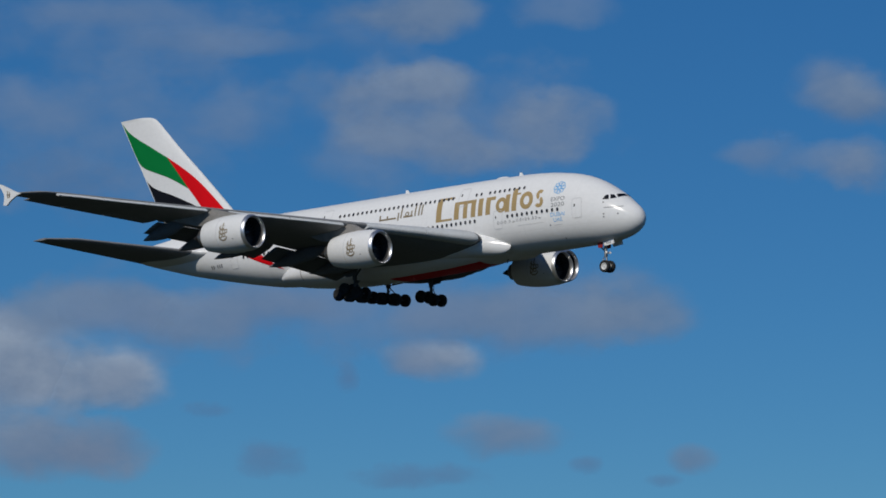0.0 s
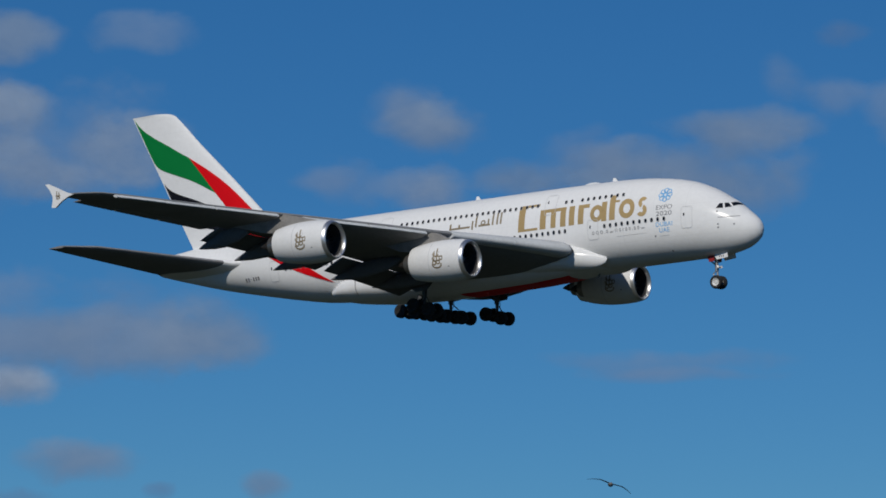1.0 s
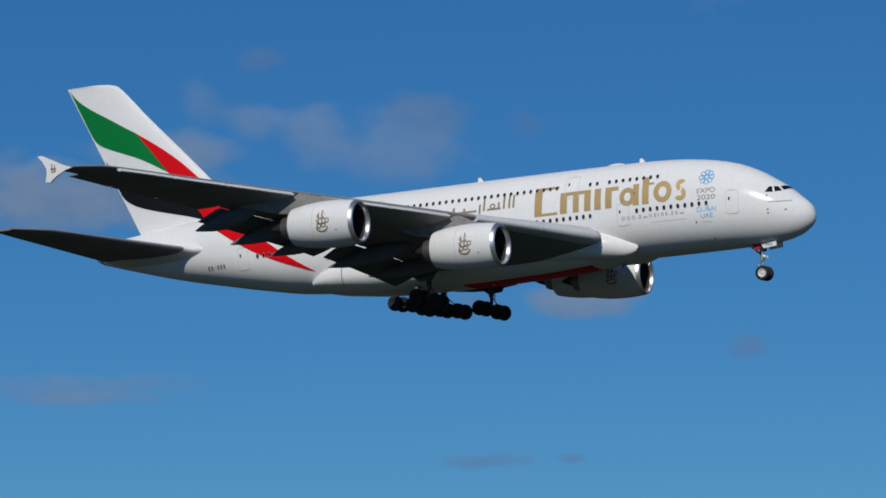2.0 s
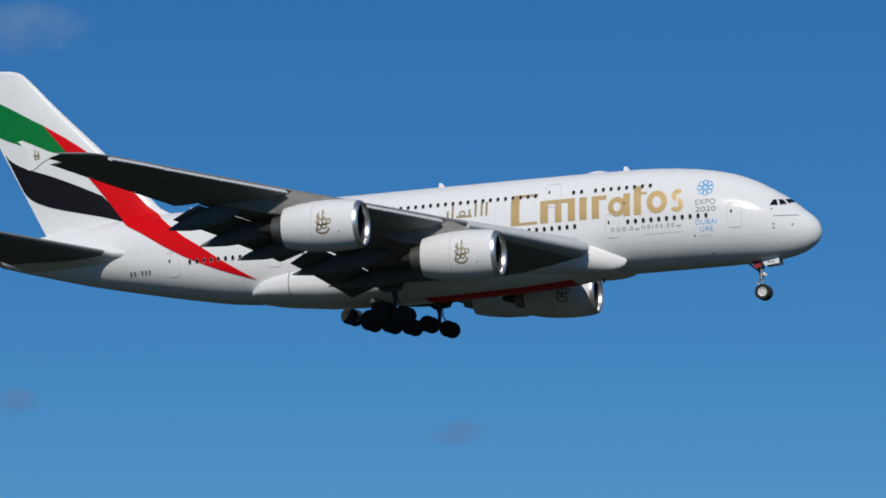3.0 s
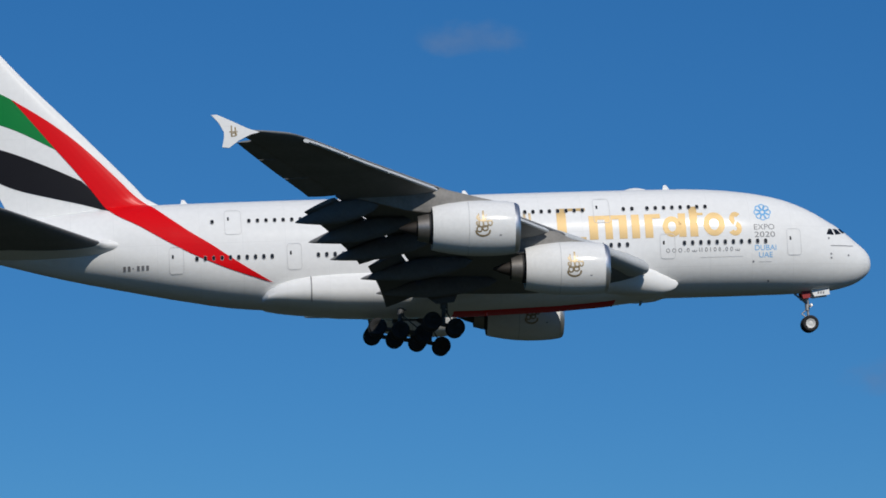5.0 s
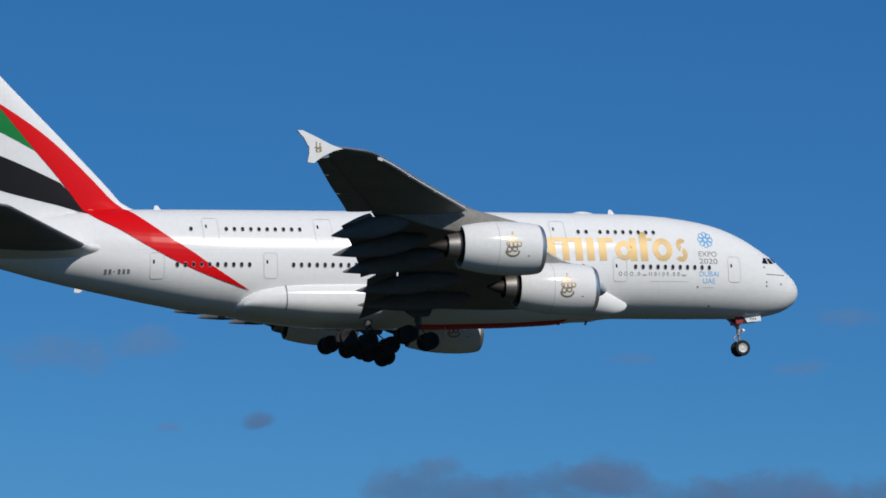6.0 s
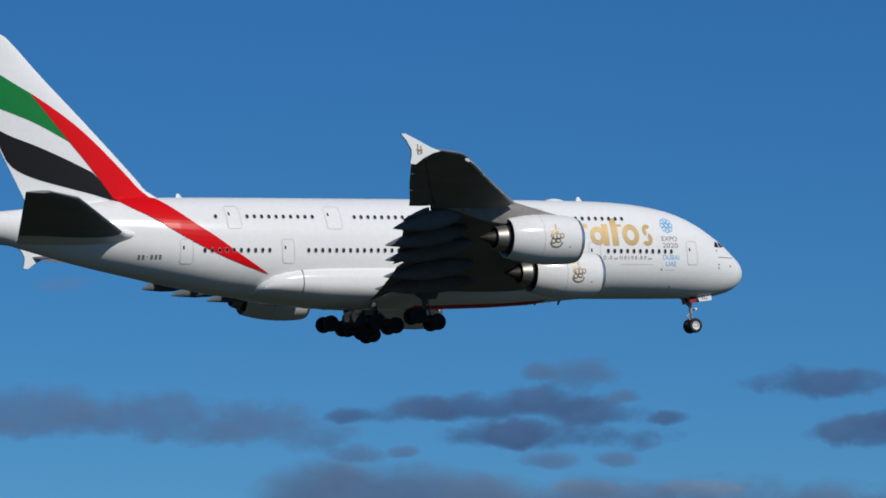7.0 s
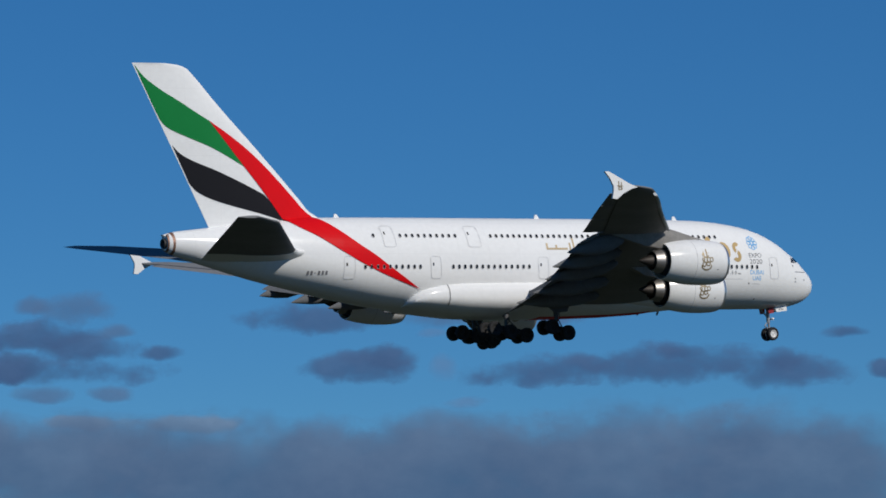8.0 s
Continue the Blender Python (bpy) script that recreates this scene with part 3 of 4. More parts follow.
    part("emblem", skin_shapes(tree, [(-50.7, -50.6, 9.75, 10.5), (-50.45, -50.35, 9.8, 10.4), (-50.8, -50.25, 10.05, 10.13)], [(-50.5, 9.9, 0.22, 0.14, 0.07)], s, 0.012, step=0.2), BRONZE, plane)
    return wing


def make_tailplane(plane, s):
    rings = []
    for k in range(9):
        f = k / 8
        y = 1.2 + 14.3 * f
        le = 57.4 + (68.0 - 57.4) * f + (1.6 * max(0, f - 0.9) / 0.1)
        te = 67.2 + (71.7 - 67.2) * f
        rings.append(airfoil(-le, s * y, 7.45 + 2.2 * f, te - le, 0.02 * (te - le), 0.10))
    part("tailplane", loft(rings), WING, plane, "dark grey swept tailplane")
    # white root, its nose drawn forward along the body
    rows = []
    for y, le, te, tc in ((1.0, 55.6, 67.2, 0.115), (1.9, 56.0, 67.4, 0.112), (2.6, 57.2, 67.6, 0.108), (3.2, 58.6, 67.75, 0.106), (3.7, 59.2, 67.85, 0.105)):
        z = 7.45 + 2.2 * (y - 1.2) / 14.3
        rows.append(airfoil(-le, s * y, z, te - le, 0.02 * (te - le), tc))
    part("tailplane_root", loft(rows), WHITE, plane, "white root of the tailplane")


def make_fin(plane):
    le = [(9.6, 52.6), (11.0, 54.7), (11.5, 55.6), (12.4, 56.4), (16.9, 60.65), (20.85, 64.5), (23.3, 66.75), (23.8, 67.3), (24.05, 67.9), (24.17, 68.7), (24.25, 70.0)]
    rings = []
    for z in [9.4, 10.5, 10.8, 11.0, 11.2, 11.5, 11.8, 12.1] + [12.5 + 0.5 * k for k in range(22)] + [23.3, 23.6, 23.8, 23.95, 24.1, 24.2]:
        a, b = curve_at(le, z), 65.5 + (z - 9.7) * 7.1 / 14.45
        f = (z - 9.4) / 14.8
        prof = airfoil(0, 0, 0, b - a, 0, (1.5 - 1.05 * f) / (b - a), n=22)
        rings.append([(-a + x, h, z) for x, _, h in prof])
    return part("tail_fin", loft(rings), WHITE, plane, "tall white tail fin with green, red and black bands")


def paint_tail(plane, tree):
    green_up = [(-72.42, 24.05), (-71.55, 22.95), (-69.98, 21.87), (-68.3, 20.95), (-66.61, 19.92), (-65.46, 19.28)]
    green_low = [(-70.52, 20.1), (-69.95, 19.04), (-69.08, 18.42), (-67.04, 17.64), (-65.0, 16.86), (-62.27, 15.35)]
    black_up = [(-69.0, 17.15), (-68.4, 16.46), (-67.13, 15.78), (-65.07, 15.05), (-62.67, 14.0), (-60.4, 12.9)]
    black_low = [(-67.45, 13.85), (-66.8, 13.11), (-65.18, 12.37), (-62.42, 11.64), (-59.99, 11.05), (-57.9, 10.3)]
    red_left = [(-65.46, 19.28), (-64.26, 17.84), (-62.27, 15.35), (-60.93, 13.78), (-59.5, 11.9), (-58.6, 10.6), (-57.75, 9.89), (-56.51, 9.26), (-54.94, 8.26), (-53.81, 7.57), (-52.01, 6.59), (-49.47, 5.49), (-46.44, 4.5)]
    red_right = [(-65.46, 19.28), (-63.05, 17.75), (-60.95, 16.15), (-59.2, 14.5), (-57.4, 12.65), (-56.45, 11.6), (-55.5, 10.9), (-54.76, 10.25), (-53.92, 9.55), (-52.43, 8.4), (-51.02, 7.52), (-49.52, 6.41), (-47.88, 5.35), (-46.44, 4.5)]
    for s in (-1, 1):
        part("green_band", skin_band(tree, green_up, green_low, 60, 24, s, 0.03), GREEN, plane)
        part("black_band", skin_band(tree, black_up, black_low, 60, 24, s, 0.03), BLACK, plane)
        part("red_band", skin_band(tree, red_right, red_left, 180, 36, s, 0.055), RED, plane)


def window_mesh():
    bm = bmesh.new()
    outer, inner = [], []
    for k in range(10):
        a = 2 * math.pi * (k + 0.5) / 10
        c, d = math.cos(a), math.sin(a)
        outer.append(bm.verts.new((0.145 * math.copysign(abs(c) ** 0.7, c), 0.205 * math.copysign(abs(d) ** 0.7, d), 0.004)))
        inner.append(bm.verts.new((0.12 * math.copysign(abs(c) ** 0.7, c), 0.175 * math.copysign(abs(d) ** 0.7, d), 0.012)))
    for k in range(10):
        bm.faces.new((outer[k], outer[(k + 1) % 10], inner[(k + 1) % 10], inner[k]))
    bm.faces.new(inner).material_index = 1
    me = bpy.data.meshes.new("cabin_window")
    bm.to_mesh(me)
    bm.free()
    return me


def seat_on_skin(tree, x, z, side, lift=0.0):
    p = on_skin(tree, x, z, side, 0)
    q = on_skin(tree, x, z + 0.1, side, 0)
    up = (q - p).normalized()
    fwd = (on_skin(tree, x + 0.1, z, side, 0) - on_skin(tree, x - 0.1, z, side, 0)).normalized()
    n = fwd.cross(up).normalized()
    n = n if n.y * side > 0 else -n
    right = up.cross(n).normalized()
    return Matrix.Translation(p + n * lift) @ Matrix((right, up, n)).transposed().to_4x4()


def make_windows(plane, tree):
    me = window_mesh()
    lower = [-9.4 - 0.62 * k for k in range(11)] + [-19.9 - 0.62 * k for k in range(20)] + [-35.0 - 0.62 * k for k in range(14)] + [-46.5 - 0.62 * k for k in range(10)]
    upper = [-13.8 - 0.63 * k for k in range(8)] + [-19.35, -20.0] + [-23.1 - 0.62 * k for k in range(26)] + [-42.35 - 0.64 * k for k in range(10)] + [-50.85]
    for side in (-1, 1):
        for xs, z in ((lower, 6.42), (upper, 9.19)):
            for x in xs:
                place("cabin_window", me, (WINDOWFRAME, GLASS), plane, at=seat_on_skin(tree, x, z, side, 0.045), smooth=False)


def make_doors(plane, tree):
    spots = [(-6.65, -7.75, 5.3, 7.35), (-16.3, -17.45, 5.25, 7.15), (-32.9, -34.0, 5.3, 7.3), (-44.3, -45.4, 5.35, 7.35), (-53.05, -54.15, 5.35, 7.35), (-21.05, -22.3, 8.15, 10.1), (-39.8, -41.2, 8.15, 10.1), (-48.7, -49.95, 8.15, 10.1)]
    for side in (-1, 1):
        for x0, x1, z0, z1 in spots:
            x0, x1 = min(x0, x1), max(x0, x1)
            door = part("cabin_door", skin_shapes(tree, [(x0 + 0.06, x1 - 0.06, z0 + 0.06, z1 - 0.06)], (), side, 0.010), WHITE, plane)
            part("door_seam", skin_frame(tree, x0, x1, z0, z1, 0.26, 0.034, side, 0.026), SEAM, door)
            part("door_port", skin_shapes(tree, [(x0 + 0.22, x0 + 0.36, (z0 + z1) / 2 + 0.15, (z0 + z1) / 2 + 0.42)], (), side, 0.026), GLASS, door)


def make_cockpit(plane, tree):
    panes = [[(-4.55, -2.05, 6.92), (-4.2, -1.85, 7.52), (-3.97, -1.7, 7.53), (-3.93, -1.8, 6.90)],
             [(-3.80, -1.68, 6.90), (-3.86, -1.55, 7.53), (-3.55, -1.3, 7.50), (-3.33, -1.25, 6.95)],
             [(-3.22, -1.12, 6.98), (-3.42, -1.1, 7.48), (-3.10, -0.1, 7.45), (-2.86, -0.08, 7.08)]]
    for s in (1, -1):
        for quad in panes:
            a, b, c, d = [Vector((x, y * s, z)) for x, y, z in quad]
            rows = []
            for i in range(9):
                u = i / 8
                row = []
                for j in range(9):
                    p = a.lerp(d, j / 8).lerp(b.lerp(c, j / 8), u)
                    loc, nrm, _, _ = tree.find_nearest(p)
                    if nrm.dot(loc - Vector((-7, 0, 5.5))) < 0:
                        nrm = -nrm
                    row.append(loc + nrm * 0.02)
                rows.append(row)
            part("cockpit_window", grid(rows), GLASS, plane)


def make_titles(plane, tree):
    # the gold title: plain stems and rings in its rhythm
    b, x, c = 6.88, 8.72, 9.38
    letters = [
        ([(-25.1, -24.4, b, c), (-24.4, -22.9, c - 0.22, c), (-24.4, -22.95, b, b + 0.22)], []),
        ([(-22.7, -22.05, b, x), (-21.5, -20.95, b, x), (-20.45, -19.85, b, x), (-22.05, -20.45, x - 0.32, x)], []),
        ([(-19.5, -18.9, b, x)], []),
        ([(-18.5, -17.9, b, x), (-17.9, -17.3, x - 0.35, x)], []),
        ([(-15.95, -15.4, b, x)], [(-16.45, (b + x) / 2 - 0.1, 0.72, 0.80, 0.42)]),
        ([(-15.1, -14.5, b, c - 0.15), (-14.5, -14.05, x - 0.2, x)], []),
        ([], [(-13.25, (b + x) / 2, 0.82, (x - b) / 2, 0.46)]),
        ([], [(-11.6, x - 0.52, 0.46, 0.52, 0.36, 40, 250), (-11.68, b + 0.55, 0.52, 0.56, 0.38, -150, 70)]),
    ]
    for bars, rings in letters:
        part("gold_title_shape", skin_shapes(tree, bars, rings, -1, 0.018), GOLD, plane)
    # the second title: a base line with stems
    bars = [(-32.9, -30.6, 7.95, 8.13), (-32.9, -32.7, 8.1, 8.55), (-31.9, -31.7, 8.1, 8.4), (-30.4, -30.22, 7.75, 8.6), (-30.0, -29.82, 7.95, 9.15), (-29.6, -28.3, 7.95, 8.13), (-28.6, -28.42, 8.1, 8.6), (-28.1, -27.92, 7.95, 9.2), (-27.6, -27.42, 7.95, 9.2), (-27.2, -27.02, 7.95, 9.1)]
    for bar in bars:
        part("bronze_title_shape", skin_shapes(tree, [bar], (), -1, 0.018), BRONZE, plane)
    part("bronze_title_shape", skin_shapes(tree, (), [(-29.1, 8.3, 0.28, 0.25, 0.13)], -1, 0.021), BRONZE, plane)
    # the line of small grey type
    bars, px = [], -17.0
    for k, w in enumerate((0.36, 0.36, 0.36, 0.08, 0.28, 0.46, 0.08, 0.16, 0.28, 0.18, 0.28, 0.24, 0.08, 0.26, 0.28, 0.46)):
        h = 0.07 if w == 0.08 and k in (3, 12) else 0.3
        bars.append((px, px + w - 0.09 if w > 0.1 else px + 0.06, 5.72, 5.72 + h))
        px += w + 0.1
    for x0, x1, z0, z1 in bars:
        wide = x1 - x0
        if wide > 0.3:
            shape = ([], [(x0 + wide * f, z0 + 0.14, wide * 0.3, 0.15, 0.05, 180, 360) for f in (0.28, 0.72)])
        elif wide > 0.14:
            shape = ([], [((x0 + x1) / 2, z0 + 0.15, wide * 0.55, 0.16, 0.05)])
        else:
            shape = ([(x0, x0 + 0.055, z0, z1)], [])
        part("small_type_shape", skin_shapes(tree, *shape, -1, 0.018), GREY, plane)
    part("lettering", skin_text(tree, "EXPO", -10.22, -8.64, 7.30, 7.72), GREY, plane, "dark grey letters")
    part("lettering", skin_text(tree, "2020", -10.22, -8.64, 6.72, 7.14), GREY, plane, "dark grey numerals")
    part("lettering", skin_text(tree, "DUBAI", -10.25, -8.6, 5.72, 6.12), SKYBLUE, plane, "light blue letters")
    part("lettering", skin_text(tree, "UAE", -9.95, -8.9, 5.18, 5.58), SKYBLUE, plane, "light blue letters")
    rings = [(-9.45, 8.68, 0.2, 0.2, 0.07)] + [(-9.45 + 0.43 * math.cos(k * math.pi / 4), 8.68 + 0.43 * math.sin(k * math.pi / 4), 0.24, 0.24, 0.075) for k in range(8)]
    part("blue_rosette", skin_shapes(tree, (), rings, -1, 0.018), SKYBLUE, plane, "light blue rosette of rings")
    # registration and small markings, as bars
    for k in range(6):
        w = 0.2 if k != 2 else 0.12
        part("registration_bar", skin_shapes(tree, [(-57.55 + 0.34 * k, -57.55 + 0.34 * k + w, 5.75 if k != 2 else 5.9, 6.1 if k != 2 else 5.97)], (), -1, 0.018), GREY, plane)
    part("nose_marking", skin_shapes(tree, [(-4.3, -2.45, 6.0, 6.06)], (), -1, 0.018, step=0.12), GREY, plane)
    for x, z in ((-4.3, 5.4), (-4.3, 5.1), (-4.4, 6.6), (-2.9, 5.3), (-9.2, 3.5), (-10.4, 4.9)):
        part("sensor_port", skin_shapes(tree, [(x - 0.07, x + 0.07, z - 0.07, z + 0.07)], (), -1, 0.018), GREY, plane)
    for bar in ((-14.4, -11.2, 5.28, 5.31), (-10.0, -9.0, 4.85, 4.88)):
        part("waterline_marking", skin_shapes(tree, [bar], (), -1, 0.018), SEAM, plane)


def wheel_mesh(r, w, rim):
    bm = bmesh.new()
    prof = [(-w * 0.22, 0.02), (-w * 0.26, r * 0.22), (-w * 0.2, r * 0.30), (-w * 0.38, r * 0.52), (-w * 0.42, r * 0.58), (-w * 0.5, r * 0.72), (-w * 0.47, r * 0.9), (-w * 0.3, r * 0.985), (-w * 0.1, r), (w * 0.1, r), (w * 0.3, r * 0.985),
            (w * 0.47, r * 0.9), (w * 0.5, r * 0.72), (w * 0.42, r * 0.58), (w * 0.38, r * 0.52), (w * 0.2, r * 0.30), (w * 0.26, r * 0.22), (w * 0.22, 0.02)]
    n = 28
    vs = [[bm.verts.new((q * math.cos(2 * math.pi * k / n), y, q * math.sin(2 * math.pi * k / n))) for k in range(n)] for y, q in prof]
    for i, (a, b) in enumerate(zip(vs, vs[1:])):
        for k in range(n):
            f = bm.faces.new((a[k], a[(k + 1) % n], b[(k + 1) % n], b[k]))
            f.material_index = 1 if i < 4 or i > 12 else 0
    bm.faces.new(vs[0]).material_index = 1
    bm.faces.new(vs[-1]).material_index = 1
    bmesh.ops.recalc_face_normals(bm, faces=bm.faces)
    me = bpy.data.meshes.new("wheel")
    bm.to_mesh(me)
    bm.free()
    me.materials.append(RUBBER)
    me.materials.append(rim)
    me.polygons.foreach_set("use_smooth", [True] * len(me.polygons))
    me.set_sharp_from_angle(angle=radians(40))
    return me


def make_nose_gear(plane):
    gear = rods("nose_gear", plane, GEARMETAL, "extended steel nose gear with twin wheels", ((-5.95, 0, 1.4), (-6.0, 0, 3.2), 0.17))
    rods("piston", gear, GEARMETAL, "", ((-5.85, 0, 0.37), (-5.95, 0, 1.6), 0.10))
    rods("axle", gear, GEARMETAL, "", ((-5.85, -0.5, 0.37), (-5.85, 0.5, 0.37), 0.08))
    rods("drag_brace", gear, GEARMETAL, "", ((-5.95, 0, 1.9), (-7.2, 0, 3.0), 0.08))
    rods("torque_link", gear, GEARMETAL, "", ((-5.9, 0, 0.75), (-6.4, 0, 1.15), 0.05), ((-6.4, 0, 1.15), (-5.95, 0, 1.55), 0.05))
    rods("light_bar", gear, GEARMETAL, "", ((-5.75, -0.45, 1.75), (-5.75, 0.45, 1.75), 0.07))
    me = wheel_mesh(0.63, 0.44, RIM)
    for y in (-0.42, 0.42):
        place("wheel", me, RIM, gear, at=pose(-5.85, y, 0.37))
    for s in (-1, 1):
        part("gear_door", slab([(-4.35, 2.95), (-4.3, 2.5), (-5.5, 2.38), (-5.72, 2.85)], s * 0.72, s * 0.77), WHITE, gear, smooth=False)
        for k in range(3):
            part("number_bar", slab([(-4.72 - 0.2 * k, 2.74), (-4.84 - 0.2 * k, 2.73), (-4.84 - 0.2 * k, 2.56), (-4.72 - 0.2 * k, 2.57)], s * 0.772, s * 0.776), GREY, gear, smooth=False)
        part("rear_gear_door", slab([(-5.78, 2.9), (-5.8, 2.3), (-6.35, 2.25), (-6.5, 2.9)], s * 0.66, s * 0.70), REDBAY, gear, smooth=False)
        bm = lathe([(0, 0.02), (0.02, 0.1), (-0.12, 0.11), (-0.16, 0.03)], 16)
        part("landing_light", bm, LAMP, gear, at=pose(-5.62, s * 0.32, 1.78))


def rods(name, parent, mat, label, *ends):
    bm = bmesh.new()
    for a, c, r in ends:
        rod_between(bm, a, c, r)
    return part(name, bm, mat, parent, label)


def make_bogie(plane, name, label, y, axles, track, top, me):
    """A main gear leg with its tilted bogie; axles: x and z of each."""
    cx, cz = sum(a[0] for a in axles) / len(axles), sum(a[1] for a in axles) / len(axles)
    s = 1 if y > 0 else -1
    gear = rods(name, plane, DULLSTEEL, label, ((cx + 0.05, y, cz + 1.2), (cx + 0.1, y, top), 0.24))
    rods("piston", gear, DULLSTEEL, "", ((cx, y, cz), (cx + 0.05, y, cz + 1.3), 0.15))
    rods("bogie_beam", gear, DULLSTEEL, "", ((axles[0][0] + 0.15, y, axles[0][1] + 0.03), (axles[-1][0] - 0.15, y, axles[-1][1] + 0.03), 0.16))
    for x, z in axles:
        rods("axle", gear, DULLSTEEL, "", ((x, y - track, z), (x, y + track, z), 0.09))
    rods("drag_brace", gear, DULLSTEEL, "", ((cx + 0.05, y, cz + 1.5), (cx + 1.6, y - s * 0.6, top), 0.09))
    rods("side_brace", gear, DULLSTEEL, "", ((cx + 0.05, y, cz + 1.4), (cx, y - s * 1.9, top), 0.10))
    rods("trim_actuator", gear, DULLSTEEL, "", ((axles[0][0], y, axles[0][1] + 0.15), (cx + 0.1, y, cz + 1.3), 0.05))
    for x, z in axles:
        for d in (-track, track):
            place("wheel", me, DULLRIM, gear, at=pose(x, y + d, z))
    rods("hydraulic_line", gear, RUBBER, "", ((cx + 0.3, y + s * 0.12, top), (cx + 0.32, y + s * 0.14, cz + 1.0), 0.03), ((cx + 0.32, y + s * 0.14, cz + 1.0), (cx - 0.5, y + s * 0.2, cz + 0.2), 0.03))
    return gear


def make_main_gear(plane):
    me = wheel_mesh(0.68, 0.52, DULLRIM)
    for s in (-1, 1):
        g = make_bogie(plane, "wing_gear", "four-wheel wing landing gear hanging nose-down", s * 6.23, [(-33.35, 0.28), (-35.05, 0.82)], 0.67, 4.0, me)
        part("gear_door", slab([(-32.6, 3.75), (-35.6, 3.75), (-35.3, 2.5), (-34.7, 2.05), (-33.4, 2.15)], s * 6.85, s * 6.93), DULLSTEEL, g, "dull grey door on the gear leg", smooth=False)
        make_bogie(plane, "body_gear", "six-wheel body landing gear hanging nose-down", s * 2.63, [(-35.45, 0.30), (-37.15, 0.60), (-38.85, 0.90)], 0.76, 2.6, me)


def make_belly(plane):
    rings = []
    for s, w, zt, zb in ((16.2, 0.5, 3.2, 2.75), (16.9, 1.3, 3.9, 2.68), (18.0, 2.3, 4.5, 2.6), (19.5, 3.1, 5.1, 2.45), (21.5, 3.65, 5.45, 2.25), (25, 3.95, 5.5, 2.05), (31, 4.0, 5.5, 1.9), (38, 3.98, 5.5, 1.9), (41.5, 3.92, 5.45, 2.05), (43.7, 3.84, 5.3, 2.3),
                         (45, 3.74, 5.05, 2.45), (46, 3.6, 4.7, 2.6), (46.9, 3.2, 4.1, 2.8), (47.3, 2.4, 3.6, 3.0)):
        ring = []
        for k in range(48):
            a = 2 * math.pi * k / 48
            c, d = math.cos(a), math.sin(a)
            p, q = (0.62, 0.72) if d > 0 else (0.8, 0.95)
            ring.append((-s, w * math.copysign(abs(c) ** p, c), (zt + zb) / 2 + (zt - zb) / 2 * math.copysign(abs(d) ** q, d)))
        rings.append(ring)
    belly = part("belly_fairing", loft(rings), WHITE, plane, "white belly fairing with a red underside")
    # rounded fillets where the wings meet the belly
    for side in (-1, 1):
        rows = []
        for x, r, zt, zb in ((16.1, 0.02, 3.6, 3.5), (16.3, 0.16, 3.85, 3.2), (16.7, 0.36, 4.15, 3.0), (17.2, 0.64, 4.45, 2.85), (17.8, 0.98, 4.75, 2.78), (18.6, 1.38, 5.05, 2.75), (19.8, 1.85, 5.35, 2.8), (21, 2.1, 5.3, 2.9), (23, 2.25, 5.45, 2.9), (26, 2.2, 5.6, 3.0), (30, 1.7, 5.6, 3.1)):
            rows.append([(-x, side * (2.6 + 0.88 * r * math.cos(2 * math.pi * k / 32)), (zt + zb) / 2 - 0.08 + (zt - zb) / 2 * math.sin(2 * math.pi * k / 32)) for k in range(32)])
        part("wing_root_fillet", loft(rows), WHITE, belly)
    tree = bvh_of(belly)
    rows = []
    for i in range(41):
        x = -20.8 - 12.2 * i / 40
        row = []
        for j in range(25):
            y = -1.9 + 3.8 * j / 24
            hit = tree.ray_cast(Vector((x, y, -20)), Vector((0, 0, 1)))
            row.append(hit[0] + Vector((0, 0, -0.015)))
        rows.append(row)
    part("red_underside", grid(rows), RED, belly)
    part("panel_seam", skin_shapes(tree, [(-43.72, -43.64, 3.0, 5.0)], (), -1, 0.035, step=0.1), GREY, belly)
    part("beacon", lathe([(0.14, 0.01), (0.08, 0.1), (-0.08, 0.12), (-0.14, 0.01)], 14), BEACON, belly, "red anti-collision beacon", at=pose(-30.5, -1.0, 1.84, 0, 90, 0))
    for x in (-18.4, -20.6):
        part("drain_mast", slab([(x, 2.7), (x - 0.25, 2.7), (x - 0.4, 2.2), (x - 0.25, 2.2)], -0.04, 0.04), WING, plane, smooth=False)


ENGINE_MESHES = {}


